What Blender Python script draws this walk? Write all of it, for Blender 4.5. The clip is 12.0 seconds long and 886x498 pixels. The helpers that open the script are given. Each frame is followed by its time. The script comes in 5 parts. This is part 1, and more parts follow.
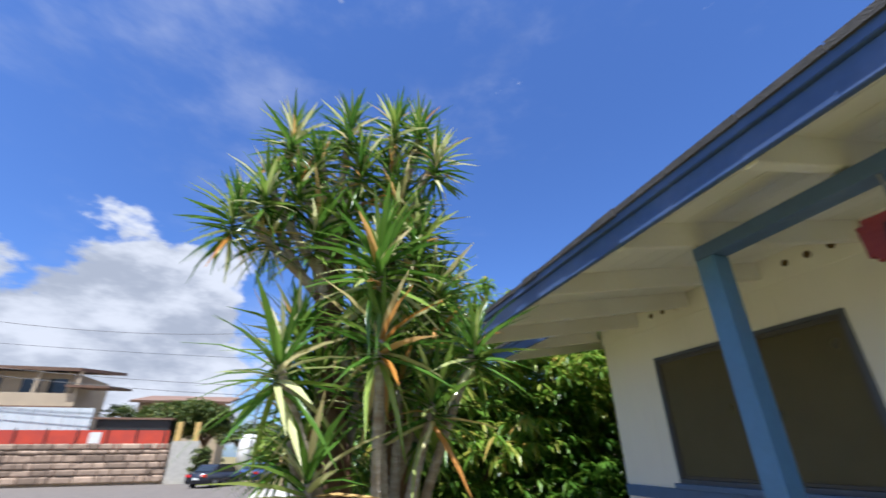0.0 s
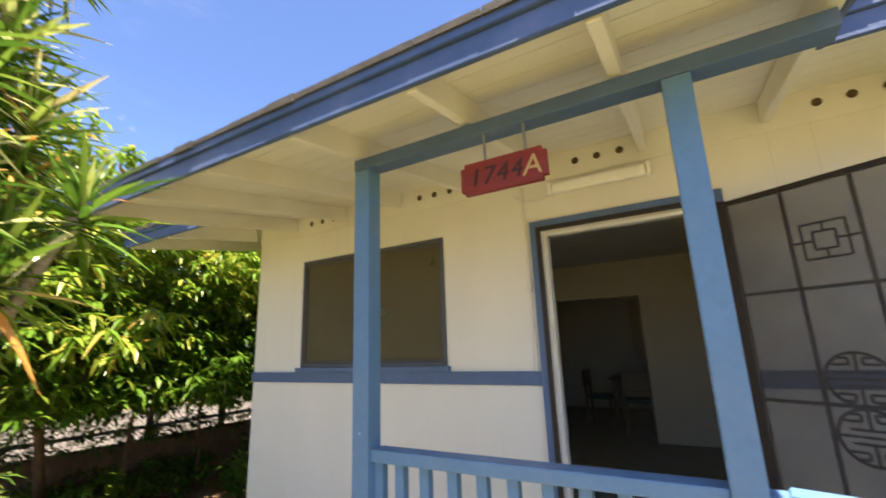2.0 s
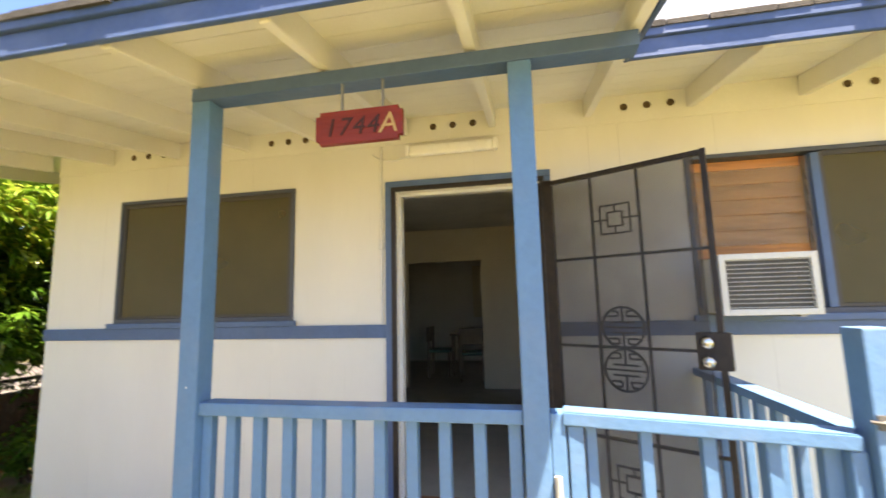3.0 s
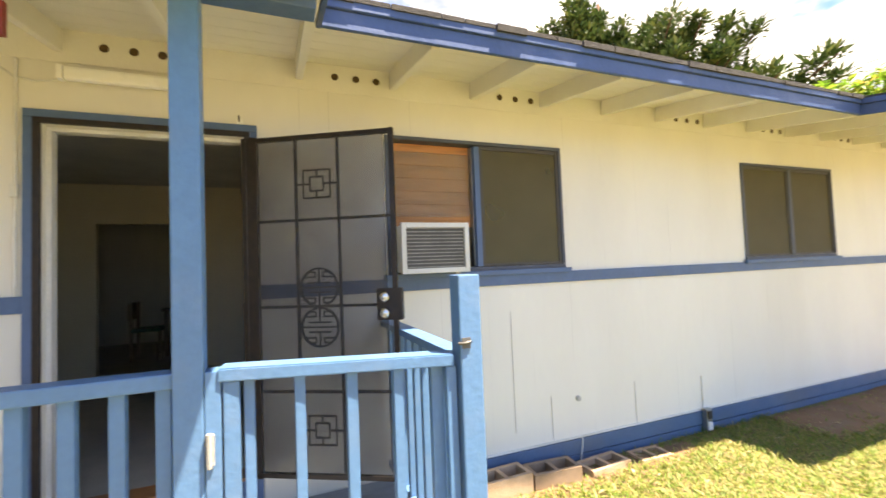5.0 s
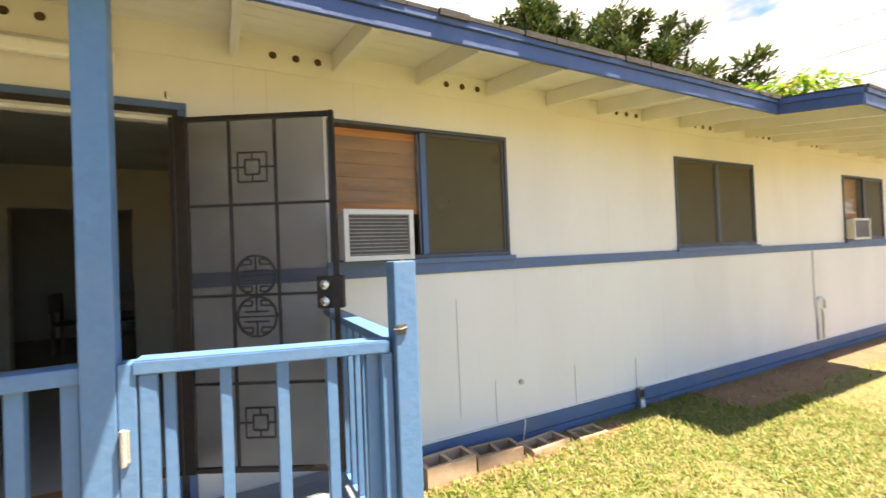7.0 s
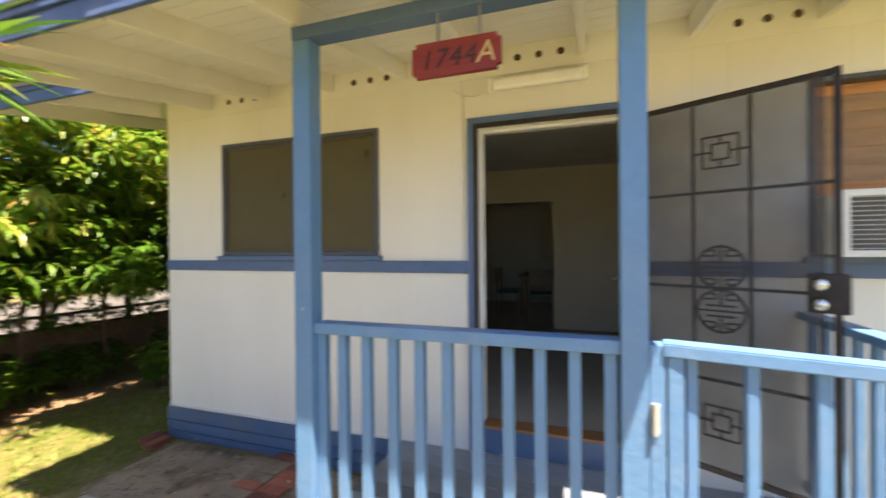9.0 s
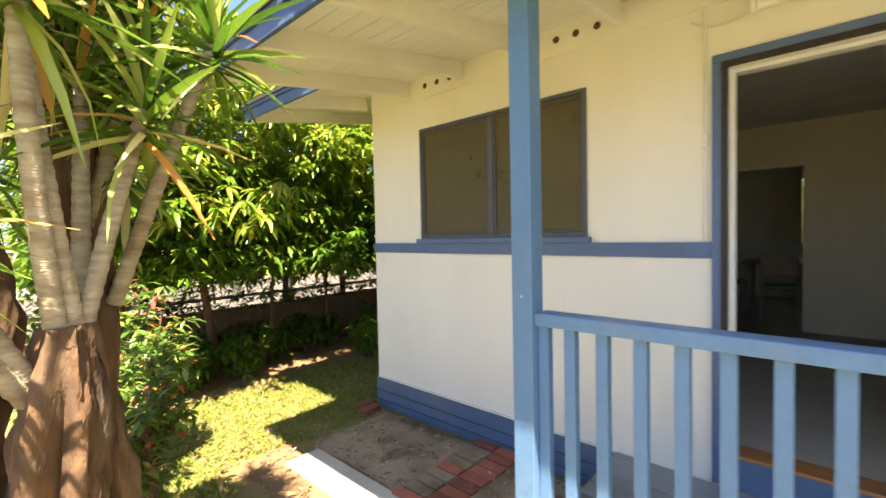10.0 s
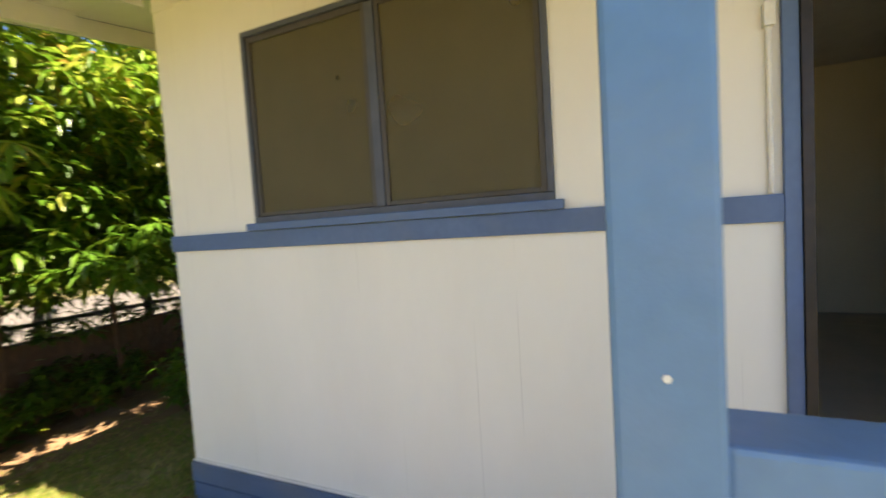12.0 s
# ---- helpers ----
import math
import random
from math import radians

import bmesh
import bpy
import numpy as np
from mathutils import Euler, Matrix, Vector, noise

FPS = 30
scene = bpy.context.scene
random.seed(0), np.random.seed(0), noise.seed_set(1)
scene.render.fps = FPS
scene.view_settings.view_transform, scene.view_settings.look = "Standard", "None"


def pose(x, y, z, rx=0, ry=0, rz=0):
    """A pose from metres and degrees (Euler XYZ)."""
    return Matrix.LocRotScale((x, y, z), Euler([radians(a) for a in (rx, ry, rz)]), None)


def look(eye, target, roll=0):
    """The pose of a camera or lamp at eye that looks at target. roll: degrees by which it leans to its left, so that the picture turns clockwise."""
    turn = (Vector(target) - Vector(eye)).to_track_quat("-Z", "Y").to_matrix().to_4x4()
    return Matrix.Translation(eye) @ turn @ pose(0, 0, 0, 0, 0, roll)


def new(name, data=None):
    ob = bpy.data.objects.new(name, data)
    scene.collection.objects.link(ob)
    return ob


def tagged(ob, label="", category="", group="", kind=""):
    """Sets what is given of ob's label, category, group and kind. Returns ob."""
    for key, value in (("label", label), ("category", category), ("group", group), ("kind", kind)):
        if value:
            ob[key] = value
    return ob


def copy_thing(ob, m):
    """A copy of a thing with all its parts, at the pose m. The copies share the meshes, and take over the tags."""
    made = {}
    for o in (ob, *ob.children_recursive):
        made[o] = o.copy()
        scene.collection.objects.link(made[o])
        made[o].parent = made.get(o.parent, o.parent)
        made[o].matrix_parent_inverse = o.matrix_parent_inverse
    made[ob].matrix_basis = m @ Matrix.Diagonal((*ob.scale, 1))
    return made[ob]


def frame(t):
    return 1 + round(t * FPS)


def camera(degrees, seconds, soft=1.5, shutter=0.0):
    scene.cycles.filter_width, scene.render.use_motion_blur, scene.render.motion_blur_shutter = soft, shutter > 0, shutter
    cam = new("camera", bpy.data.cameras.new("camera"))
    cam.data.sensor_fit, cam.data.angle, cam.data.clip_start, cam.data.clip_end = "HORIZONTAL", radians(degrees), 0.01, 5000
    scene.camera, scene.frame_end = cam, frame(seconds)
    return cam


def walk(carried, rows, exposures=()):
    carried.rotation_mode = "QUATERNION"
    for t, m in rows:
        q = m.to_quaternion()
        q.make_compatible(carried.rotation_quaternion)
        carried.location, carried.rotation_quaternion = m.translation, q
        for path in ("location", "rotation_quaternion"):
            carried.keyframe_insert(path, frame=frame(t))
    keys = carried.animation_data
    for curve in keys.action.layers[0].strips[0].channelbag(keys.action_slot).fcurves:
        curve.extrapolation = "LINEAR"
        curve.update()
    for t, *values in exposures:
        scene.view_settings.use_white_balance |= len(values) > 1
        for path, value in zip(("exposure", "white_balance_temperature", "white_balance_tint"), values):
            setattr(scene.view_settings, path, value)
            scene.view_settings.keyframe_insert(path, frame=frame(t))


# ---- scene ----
cam = camera(92.5, 12.0, soft=1.5, shutter=0.4)
PATH = [
    (0, (0.039, 0.109, 1.419), (0.555, 1.837, 2.284), -0.6),
    (0.5, (0.048, 0.097, 1.39), (0.993, 1.666, 2.19), -2.4),
    (1, (0.084, 0.083, 1.371), (1.337, 1.464, 2.093), -2.6),
    (1.5, (0.116, 0.091, 1.348), (1.605, 1.282, 1.952), -2.5),
    (2, (0.141, 0.117, 1.321), (1.83, 1.089, 1.77), -2.1),
    (2.5, (0.126, 0.111, 1.306), (1.984, 0.776, 1.635), -1.9),
    (3, (0.11, 0.067, 1.281), (2.058, 0.442, 1.534), -1.4),
    (3.5, (0.092, -0.016, 1.258), (2.08, 0.063, 1.46), -1.6),
    (5.5, (0.04, -0.285, 1.211), (1.812, -1.211, 1.255), -2.0),
    (6, (0.025, -0.325, 1.21), (1.736, -1.36, 1.226), -1.7),
    (6.5, (0.024, -0.325, 1.202), (1.742, -1.349, 1.22), -2.1),
    (8.5, (0.081, 0.03, 1.216), (2.074, 0.2, 1.224), 0.2),
    (9, (0.043, 0.193, 1.241), (1.93, 0.854, 1.234), -0.5),
    (9.5, (0.066, 0.355, 1.221), (1.735, 1.457, 1.178), -0.8),
    (10, (0.214, 0.551, 1.215), (1.699, 1.889, 1.149), -1.2),
    (10.5, (0.409, 0.772, 1.17), (1.81, 2.195, 1.055), -2.1),
    (11, (0.673, 1.047, 1.179), (2.182, 2.351, 1.032), -3.2),
    (11.5, (0.97, 1.273, 1.145), (2.616, 2.401, 1.014), -4.1),
    (12, (1.245, 1.464, 1.111), (3.079, 2.254, 1.003), -3.6),
]
walk(cam, [(t, look(eye, target, roll)) for t, eye, target, roll in PATH],
     [(0.0, 0.95, 5800, 12), (0.5, 1.1, 6000, 12), (1.0, 1.35, 6600, 12), (1.5, 1.65, 7400, 13), (2.5, 2.3, 8200, 14), (3.5, 2.6, 8400, 14), (5.5, 2.05, 8200, 13), (6.5, 1.95, 8200, 13),
      (8.5, 2.0, 7800, 13), (9.5, 2.4, 8400, 12), (10.5, 2.5, 8800, 11), (12.0, 2.3, 8500, 11)])

# ---- world, sun, exposure ----
SUN_TO = Vector((-0.246, -0.314, 1.0)).normalized()
world = bpy.data.worlds.new("sky")
scene.world = world
world.use_nodes = True
wn, wl = world.node_tree.nodes, world.node_tree.links
wn.clear()
sky = wn.new("ShaderNodeTexSky")
sky.sky_type = "NISHITA"
sky.sun_disc = False
sky.sun_elevation = math.asin(SUN_TO.z)
sky.sun_rotation = math.atan2(SUN_TO.x, SUN_TO.y)
sky.air_density, sky.dust_density, sky.ozone_density = 1.0, 0.6, 2.0
wout = wn.new("ShaderNodeOutputWorld")
wbg = wn.new("ShaderNodeBackground")
wbg.inputs["Strength"].default_value = 0.054
wtc = wn.new("ShaderNodeTexCoord")


def wmath(op, a, b=None, clamp=False):
    n = wn.new("ShaderNodeMath")
    n.operation, n.use_clamp = op, clamp
    for i, v in enumerate((a, b)):
        if v is None:
            continue
        if isinstance(v, (int, float)):
            n.inputs[i].default_value = v
        else:
            wl.new(v, n.inputs[i])
    return n.outputs[0]


def wramp(v, a, b):
    n = wn.new("ShaderNodeMapRange")
    n.interpolation_type = "SMOOTHSTEP"
    wl.new(v, n.inputs["Value"])
    n.inputs["From Min"].default_value, n.inputs["From Max"].default_value = a, b
    return n.outputs["Result"]


def wnoise(scale, detail, stretch=(1, 1, 1)):
    m = wn.new("ShaderNodeMapping")
    m.inputs["Scale"].default_value = stretch
    wl.new(wtc.outputs["Generated"], m.inputs["Vector"])
    n = wn.new("ShaderNodeTexNoise")
    n.inputs["Scale"].default_value, n.inputs["Detail"].default_value, n.inputs["Roughness"].default_value = scale, detail, 0.6
    wl.new(m.outputs[0], n.inputs["Vector"])
    return n.outputs["Fac"]


def wbump(centre, reach):
    """1 at the direction centre, 0 from the angle whose chord is reach."""
    d = wn.new("ShaderNodeVectorMath")
    d.operation = "DISTANCE"
    wl.new(wtc.outputs["Generated"], d.inputs[0])
    d.inputs[1].default_value = Vector(centre).normalized()
    return wmath("SUBTRACT", 1.0, wmath("DIVIDE", d.outputs["Value"], reach, True), True)


# cumulus banks low over the street, a bright thin sheet on the sun's side, faint wisps elsewhere
billow = wnoise(7.0, 8.0, (1, 1, 1.5))
bank = wmath("MAXIMUM", wbump((-0.30, 0.93, 0.17), 0.27), wbump((-0.40, 0.90, 0.10), 0.38))
bank = wmath("MAXIMUM", bank, wbump((-0.24, 0.93, 0.30), 0.14))
cumulus = wramp(wmath("ADD", wmath("MULTIPLY", bank, 1.0), wmath("MULTIPLY", wmath("SUBTRACT", billow, 0.5), 1.5)), 0.25, 0.42)
sheet = wmath("MULTIPLY", wramp(wnoise(2.2, 5.0, (1, 1, 2.5)), 0.28, 0.55), wbump((0.45, -0.85, 0.35), 1.15))
sheet = wramp(sheet, 0.03, 0.35)
wisp = wmath("MULTIPLY", wramp(wnoise(2.6, 6.0, (1.0, 0.7, 2.0)), 0.46, 0.8), 0.35)
cloud = wmath("MAXIMUM", wmath("MAXIMUM", cumulus, sheet), wisp)
wmix = wn.new("ShaderNodeMix")
wmix.data_type = "RGBA"
wl.new(cloud, wmix.inputs["Factor"])
wtint = wn.new("ShaderNodeMix")
wtint.data_type, wtint.blend_type = "RGBA", "MULTIPLY"
wtint.inputs["Factor"].default_value = 1.0
wl.new(sky.outputs[0], wtint.inputs["A"])
wtint.inputs["B"].default_value = (0.95, 1.22, 1.75, 1)
wl.new(wtint.outputs["Result"], wmix.inputs["A"])
wshade = wn.new("ShaderNodeMix")
wshade.data_type = "RGBA"
wl.new(wramp(wnoise(5.0, 6.0, (1, 1, 2.2)), 0.36, 0.58), wshade.inputs["Factor"])
wshade.inputs["A"].default_value, wshade.inputs["B"].default_value = (4.6, 4.9, 5.5, 1), (8.0, 8.1, 8.4, 1)
wl.new(wshade.outputs["Result"], wmix.inputs["B"])
wl.new(wmix.outputs["Result"], wbg.inputs["Color"])
wl.new(wbg.outputs[0], wout.inputs["Surface"])

sun = new("sun", bpy.data.lights.new("sun", "SUN"))
sun.data.energy, sun.data.angle, sun.data.color = 5.0, radians(0.6), (1.0, 0.955, 0.87)
sun.matrix_world = look(SUN_TO * 30, (0, 0, 0))


# ---- materials ----
def mat(name, col, col2=None, scale=6.0, rough=0.6, bump=0.15, fine=60.0, metal=0.0, dirt=None, dirt_amount=0.3,
        dirt_scale=1.6, stretch=(1, 1, 1), per=None, trans=0.0, spec=0.5, grain_amount=0.3):
    """A painted, grown or cast surface: two colours mixed at two scales, worn patches, fine relief.
    per: 'object' or 'island' varies the brightness from piece to piece."""
    m = bpy.data.materials.new(name)
    m.use_nodes = True
    n, l = m.node_tree.nodes, m.node_tree.links
    b = n["Principled BSDF"]
    tc, mp = n.new("ShaderNodeTexCoord"), n.new("ShaderNodeMapping")
    mp.inputs["Scale"].default_value = stretch
    l.new(tc.outputs["Object"], mp.inputs["Vector"])

    def noise_of(s, d=4.0):
        t = n.new("ShaderNodeTexNoise")
        t.inputs["Scale"].default_value, t.inputs["Detail"].default_value = s, d
        l.new(mp.outputs[0], t.inputs["Vector"])
        return t.outputs["Fac"]

    def ramp(v, a, c, hi=1.0):
        r = n.new("ShaderNodeMapRange")
        l.new(v, r.inputs["Value"])
        r.inputs["From Min"].default_value, r.inputs["From Max"].default_value, r.inputs["To Max"].default_value = a, c, hi
        return r.outputs["Result"]

    def mix(f, a, c, mode="MIX"):
        x = n.new("ShaderNodeMix")
        x.data_type, x.blend_type = "RGBA", mode
        for s, v in (("Factor", f), ("A", a), ("B", c)):
            if isinstance(v, (tuple, list)):
                x.inputs[s].default_value = (*v[:3], 1)
            elif isinstance(v, float):
                x.inputs[s].default_value = v
            else:
                l.new(v, x.inputs[s])
        return x.outputs["Result"]

    col2 = col2 or tuple(c * 0.86 for c in col)
    grain = noise_of(fine)
    out = mix(ramp(noise_of(scale), 0.35, 0.65), col, col2)
    out = mix(ramp(grain, 0.3, 0.7, grain_amount), out, tuple(c * 0.75 for c in col2))
    if dirt:
        out = mix(ramp(noise_of(dirt_scale, 7.0), 0.52, 0.72, dirt_amount), out, dirt)
    if per:
        if per == "object":
            rnd = n.new("ShaderNodeObjectInfo").outputs["Random"]
        else:
            rnd = n.new("ShaderNodeNewGeometry").outputs["Random Per Island"]
        v = n.new("ShaderNodeHueSaturation")
        r = n.new("ShaderNodeMapRange")
        l.new(rnd, r.inputs["Value"])
        r.inputs["To Min"].default_value, r.inputs["To Max"].default_value = 0.6, 1.45
        l.new(r.outputs["Result"], v.inputs["Value"])
        l.new(out, v.inputs["Color"])
        out = v.outputs["Color"]
    l.new(out, b.inputs["Base Color"])
    l.new(ramp(noise_of(scale * 2.3), 0.2, 0.8, min(1.0, rough + 0.12)), b.inputs["Roughness"])
    b.inputs["Roughness"].default_value = rough
    for lk in list(b.inputs["Roughness"].links):
        lk.from_node.inputs["To Min"].default_value = max(0.03, rough - 0.1)
    b.inputs["Metallic"].default_value = metal
    b.inputs["Specular IOR Level"].default_value = spec
    if bump:
        bp = n.new("ShaderNodeBump")
        bp.inputs["Strength"].default_value, bp.inputs["Distance"].default_value = bump, 0.01
        l.new(grain, bp.inputs["Height"])
        l.new(bp.outputs[0], b.inputs["Normal"])
    if trans:
        t = n.new("ShaderNodeBsdfTranslucent")
        l.new(out, t.inputs["Color"])
        ms = n.new("ShaderNodeMixShader")
        ms.inputs[0].default_value = trans
        l.new(b.outputs[0], ms.inputs[1])
        l.new(t.outputs[0], ms.inputs[2])
        l.new(ms.outputs[0], n["Material Output"].inputs["Surface"])
    return m


def leaf_mat(name, cols, trans=0.35, rough=0.35):
    """Foliage whose leaves run through a set of colours, one leaf at a time."""
    m = mat(name, (0.1, 0.2, 0.03), rough=rough, bump=0.05, trans=trans, fine=25)
    n, l = m.node_tree.nodes, m.node_tree.links
    rp = n.new("ShaderNodeValToRGB")
    rp.color_ramp.interpolation = "LINEAR"
    while len(rp.color_ramp.elements) < len(cols):
        rp.color_ramp.elements.new(0.5)
    for i, (p, c) in enumerate(cols):
        rp.color_ramp.elements[i].position, rp.color_ramp.elements[i].color = p, (*c, 1)
    geo, info, add, fr = n.new("ShaderNodeNewGeometry"), n.new("ShaderNodeObjectInfo"), n.new("ShaderNodeMath"), n.new("ShaderNodeMath")
    l.new(geo.outputs["Random Per Island"], add.inputs[0])
    l.new(info.outputs["Random"], add.inputs[1])
    fr.operation = "FRACT"
    l.new(add.outputs[0], fr.inputs[0])
    l.new(fr.outputs[0], rp.inputs[0])
    for node in n:
        if node.type == "BSDF_PRINCIPLED":
            l.new(rp.outputs[0], node.inputs["Base Color"])
        if node.type == "BSDF_TRANSLUCENT":
            l.new(rp.outputs[0], node.inputs["Color"])
    return m


def sheer(name, col, cover, rough=0.7):
    """Woven insect mesh: threads that cover a share of the opening."""
    m = bpy.data.materials.new(name)
    m.use_nodes = True
    n, l = m.node_tree.nodes, m.node_tree.links
    b = n["Principled BSDF"]
    b.inputs["Base Color"].default_value, b.inputs["Roughness"].default_value = (*col, 1), rough
    tc, no = n.new("ShaderNodeTexCoord"), n.new("ShaderNodeTexNoise")
    no.inputs["Scale"].default_value = 3.0
    l.new(tc.outputs["Object"], no.inputs["Vector"])
    r = n.new("ShaderNodeMapRange")
    l.new(no.outputs["Fac"], r.inputs["Value"])
    r.inputs["From Min"].default_value, r.inputs["From Max"].default_value = 0.3, 0.7
    r.inputs["To Min"].default_value, r.inputs["To Max"].default_value = cover - 0.05, cover + 0.05
    t, ms = n.new("ShaderNodeBsdfTransparent"), n.new("ShaderNodeMixShader")
    l.new(r.outputs["Result"], ms.inputs[0])
    l.new(t.outputs[0], ms.inputs[1])
    l.new(b.outputs[0], ms.inputs[2])
    l.new(ms.outputs[0], n["Material Output"].inputs["Surface"])
    return m


def siding_mat(name, col):
    """White painted vertical boards: hairline joints, chipped here and there, with faint rain streaks."""
    m = mat(name, col, tuple(c * 0.93 for c in col), scale=1.2, rough=0.5, bump=0.03, fine=22, grain_amount=0.05, dirt=(0.5, 0.42, 0.3), dirt_amount=0.10, stretch=(1, 1, 0.35))
    n, l = m.node_tree.nodes, m.node_tree.links
    b = n["Principled BSDF"]
    tc, sp = n.new("ShaderNodeTexCoord"), n.new("ShaderNodeSeparateXYZ")
    l.new(tc.outputs["Object"], sp.inputs[0])
    pp = n.new("ShaderNodeMath")
    pp.operation = "PINGPONG"
    l.new(sp.outputs["Y"], pp.inputs[0])
    pp.inputs[1].default_value = 0.0935
    lt = n.new("ShaderNodeMath")
    lt.operation = "LESS_THAN"
    l.new(pp.outputs[0], lt.inputs[0])
    lt.inputs[1].default_value = 0.0011
    no, r = n.new("ShaderNodeTexNoise"), n.new("ShaderNodeMapRange")
    no.inputs["Scale"].default_value = 1.3
    mp = n.new("ShaderNodeMapping")
    mp.inputs["Scale"].default_value = (1, 4.0, 0.8)
    l.new(tc.outputs["Object"], mp.inputs[0])
    l.new(mp.outputs[0], no.inputs["Vector"])
    l.new(no.outputs["Fac"], r.inputs["Value"])
    r.inputs["From Min"].default_value, r.inputs["From Max"].default_value, r.inputs["To Max"].default_value = 0.54, 0.68, 0.4
    mul = n.new("ShaderNodeMath")
    mul.operation = "MULTIPLY"
    l.new(lt.outputs[0], mul.inputs[0])
    l.new(r.outputs["Result"], mul.inputs[1])
    src = b.inputs["Base Color"].links[0].from_socket
    mx = n.new("ShaderNodeMix")
    mx.data_type = "RGBA"
    l.new(mul.outputs[0], mx.inputs["Factor"])
    l.new(src, mx.inputs["A"])
    mx.inputs["B"].default_value = (0.22, 0.2, 0.17, 1)
    l.new(mx.outputs["Result"], b.inputs["Base Color"])
    return m


WHITE = siding_mat("white_siding", (0.80, 0.775, 0.71))
SOFFIT = mat("soffit_paint", (0.80, 0.78, 0.72), (0.76, 0.735, 0.67), scale=2.5, grain_amount=0.1, rough=0.55, dirt=(0.45, 0.36, 0.24), dirt_amount=0.2)
TRIM_WHITE = mat("white_trim", (0.78, 0.77, 0.73), scale=4, rough=0.45, dirt=(0.4, 0.36, 0.3), dirt_amount=0.25)
BLUE = mat("blue_paint", (0.10, 0.225, 0.41), (0.088, 0.20, 0.365), scale=5, rough=0.42, bump=0.2, fine=35, dirt=(0.3, 0.37, 0.5), dirt_amount=0.18, dirt_scale=5)
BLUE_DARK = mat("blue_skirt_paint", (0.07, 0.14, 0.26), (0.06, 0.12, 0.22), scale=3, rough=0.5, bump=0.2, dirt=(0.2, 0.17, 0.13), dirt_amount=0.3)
# Dull blue of belts, casing and sills; on the porch beam it imitates shade.
BLUE_TRIM = mat("dull_and_shaded_blue", (0.085, 0.15, 0.29), (0.07, 0.125, 0.245), scale=4, rough=0.45, bump=0.15, fine=35, dirt=(0.2, 0.24, 0.32), dirt_amount=0.2, dirt_scale=4)
BLUE_FASCIA = mat("violet_blue_paint", (0.060, 0.108, 0.25), (0.05, 0.09, 0.21), scale=3, rough=0.45, bump=0.2, fine=35, dirt=(0.16, 0.2, 0.34), dirt_amount=0.25, dirt_scale=4)
SLATE = mat("slate_frame", (0.06, 0.068, 0.09), (0.085, 0.095, 0.12), scale=8, rough=0.5, bump=0.05)
SHINGLE = mat("asphalt_shingle", (0.035, 0.033, 0.032), (0.06, 0.055, 0.052), scale=14, rough=0.95, bump=0.6, fine=180)
IRON = mat("black_iron", (0.018, 0.016, 0.016), (0.035, 0.025, 0.022), scale=20, rough=0.45, bump=0.1, metal=0.3)
CHROME = mat("chrome", (0.75, 0.75, 0.74), (0.6, 0.6, 0.6), rough=0.18, bump=0.0, metal=1.0)
STEEL = mat("galvanised_steel", (0.45, 0.46, 0.47), (0.33, 0.34, 0.35), rough=0.4, bump=0.05, metal=0.9)
SCREEN = sheer("window_screen", (0.105, 0.088, 0.042), 0.80)
GATE_MESH = sheer("gate_screen", (0.06, 0.055, 0.055), 0.42)
SCREEN_FRAME = mat("bronze_frame", (0.07, 0.06, 0.05), rough=0.5, bump=0.05)
VENT_DARK = mat("vent_screen", (0.06, 0.04, 0.02), (0.12, 0.07, 0.03), scale=40, rough=0.9)
PLYWOOD = mat("plywood", (0.64, 0.27, 0.09), (0.52, 0.21, 0.065), scale=2.0, rough=0.6, bump=0.1, stretch=(1, 1, 9), fine=20, dirt=(0.25, 0.12, 0.05), dirt_amount=0.4, dirt_scale=4)
OAK = mat("threshold_oak", (0.36, 0.16, 0.06), (0.26, 0.11, 0.04), scale=6, rough=0.5, stretch=(1, 0.15, 1))
AC_WHITE = mat("appliance_white", (0.74, 0.72, 0.66), scale=3, rough=0.4, bump=0.03, dirt=(0.4, 0.33, 0.22), dirt_amount=0.2)
AC_GREY = mat("grille_grey", (0.40, 0.385, 0.35), (0.32, 0.31, 0.28), rough=0.5, bump=0.05)
LAMP_WHITE = mat("lamp_white", (0.9, 0.89, 0.85), (0.87, 0.86, 0.82), scale=3, rough=0.3, bump=0.02, grain_amount=0.03)
DARK_GREY = mat("dark_grey_metal", (0.12, 0.115, 0.105), rough=0.6, bump=0.1)
DARK = mat("dark_plastic", (0.03, 0.03, 0.03), rough=0.5, bump=0.05)
SIGN_RED = mat("sign_red", (0.24, 0.022, 0.010), (0.18, 0.016, 0.008), scale=9, rough=0.5, bump=0.3, stretch=(1, 0.2, 1))
SIGN_DARK = mat("sign_faded", (0.05, 0.012, 0.01), rough=0.6, bump=0.1)
SIGN_CREAM = mat("sign_cream", (0.52, 0.36, 0.15), rough=0.5, bump=0.1)
DECK = mat("grey_deck_paint", (0.24, 0.27, 0.31), (0.19, 0.21, 0.24), scale=5, rough=0.6, bump=0.25, stretch=(1, 0.2, 1), per="object")
CONCRETE = mat("old_concrete", (0.36, 0.27, 0.19), (0.20, 0.14, 0.10), scale=3.2, rough=0.9, bump=0.9, fine=60, dirt=(0.10, 0.065, 0.04), dirt_amount=0.85, dirt_scale=4.5)
KERB = mat("pale_concrete", (0.52, 0.50, 0.45), (0.42, 0.40, 0.36), scale=4, rough=0.9, bump=0.4, fine=120)
BRICK_RED = mat("red_brick", (0.36, 0.11, 0.07), (0.28, 0.09, 0.06), scale=12, rough=0.9, bump=0.5, fine=130, per="object")
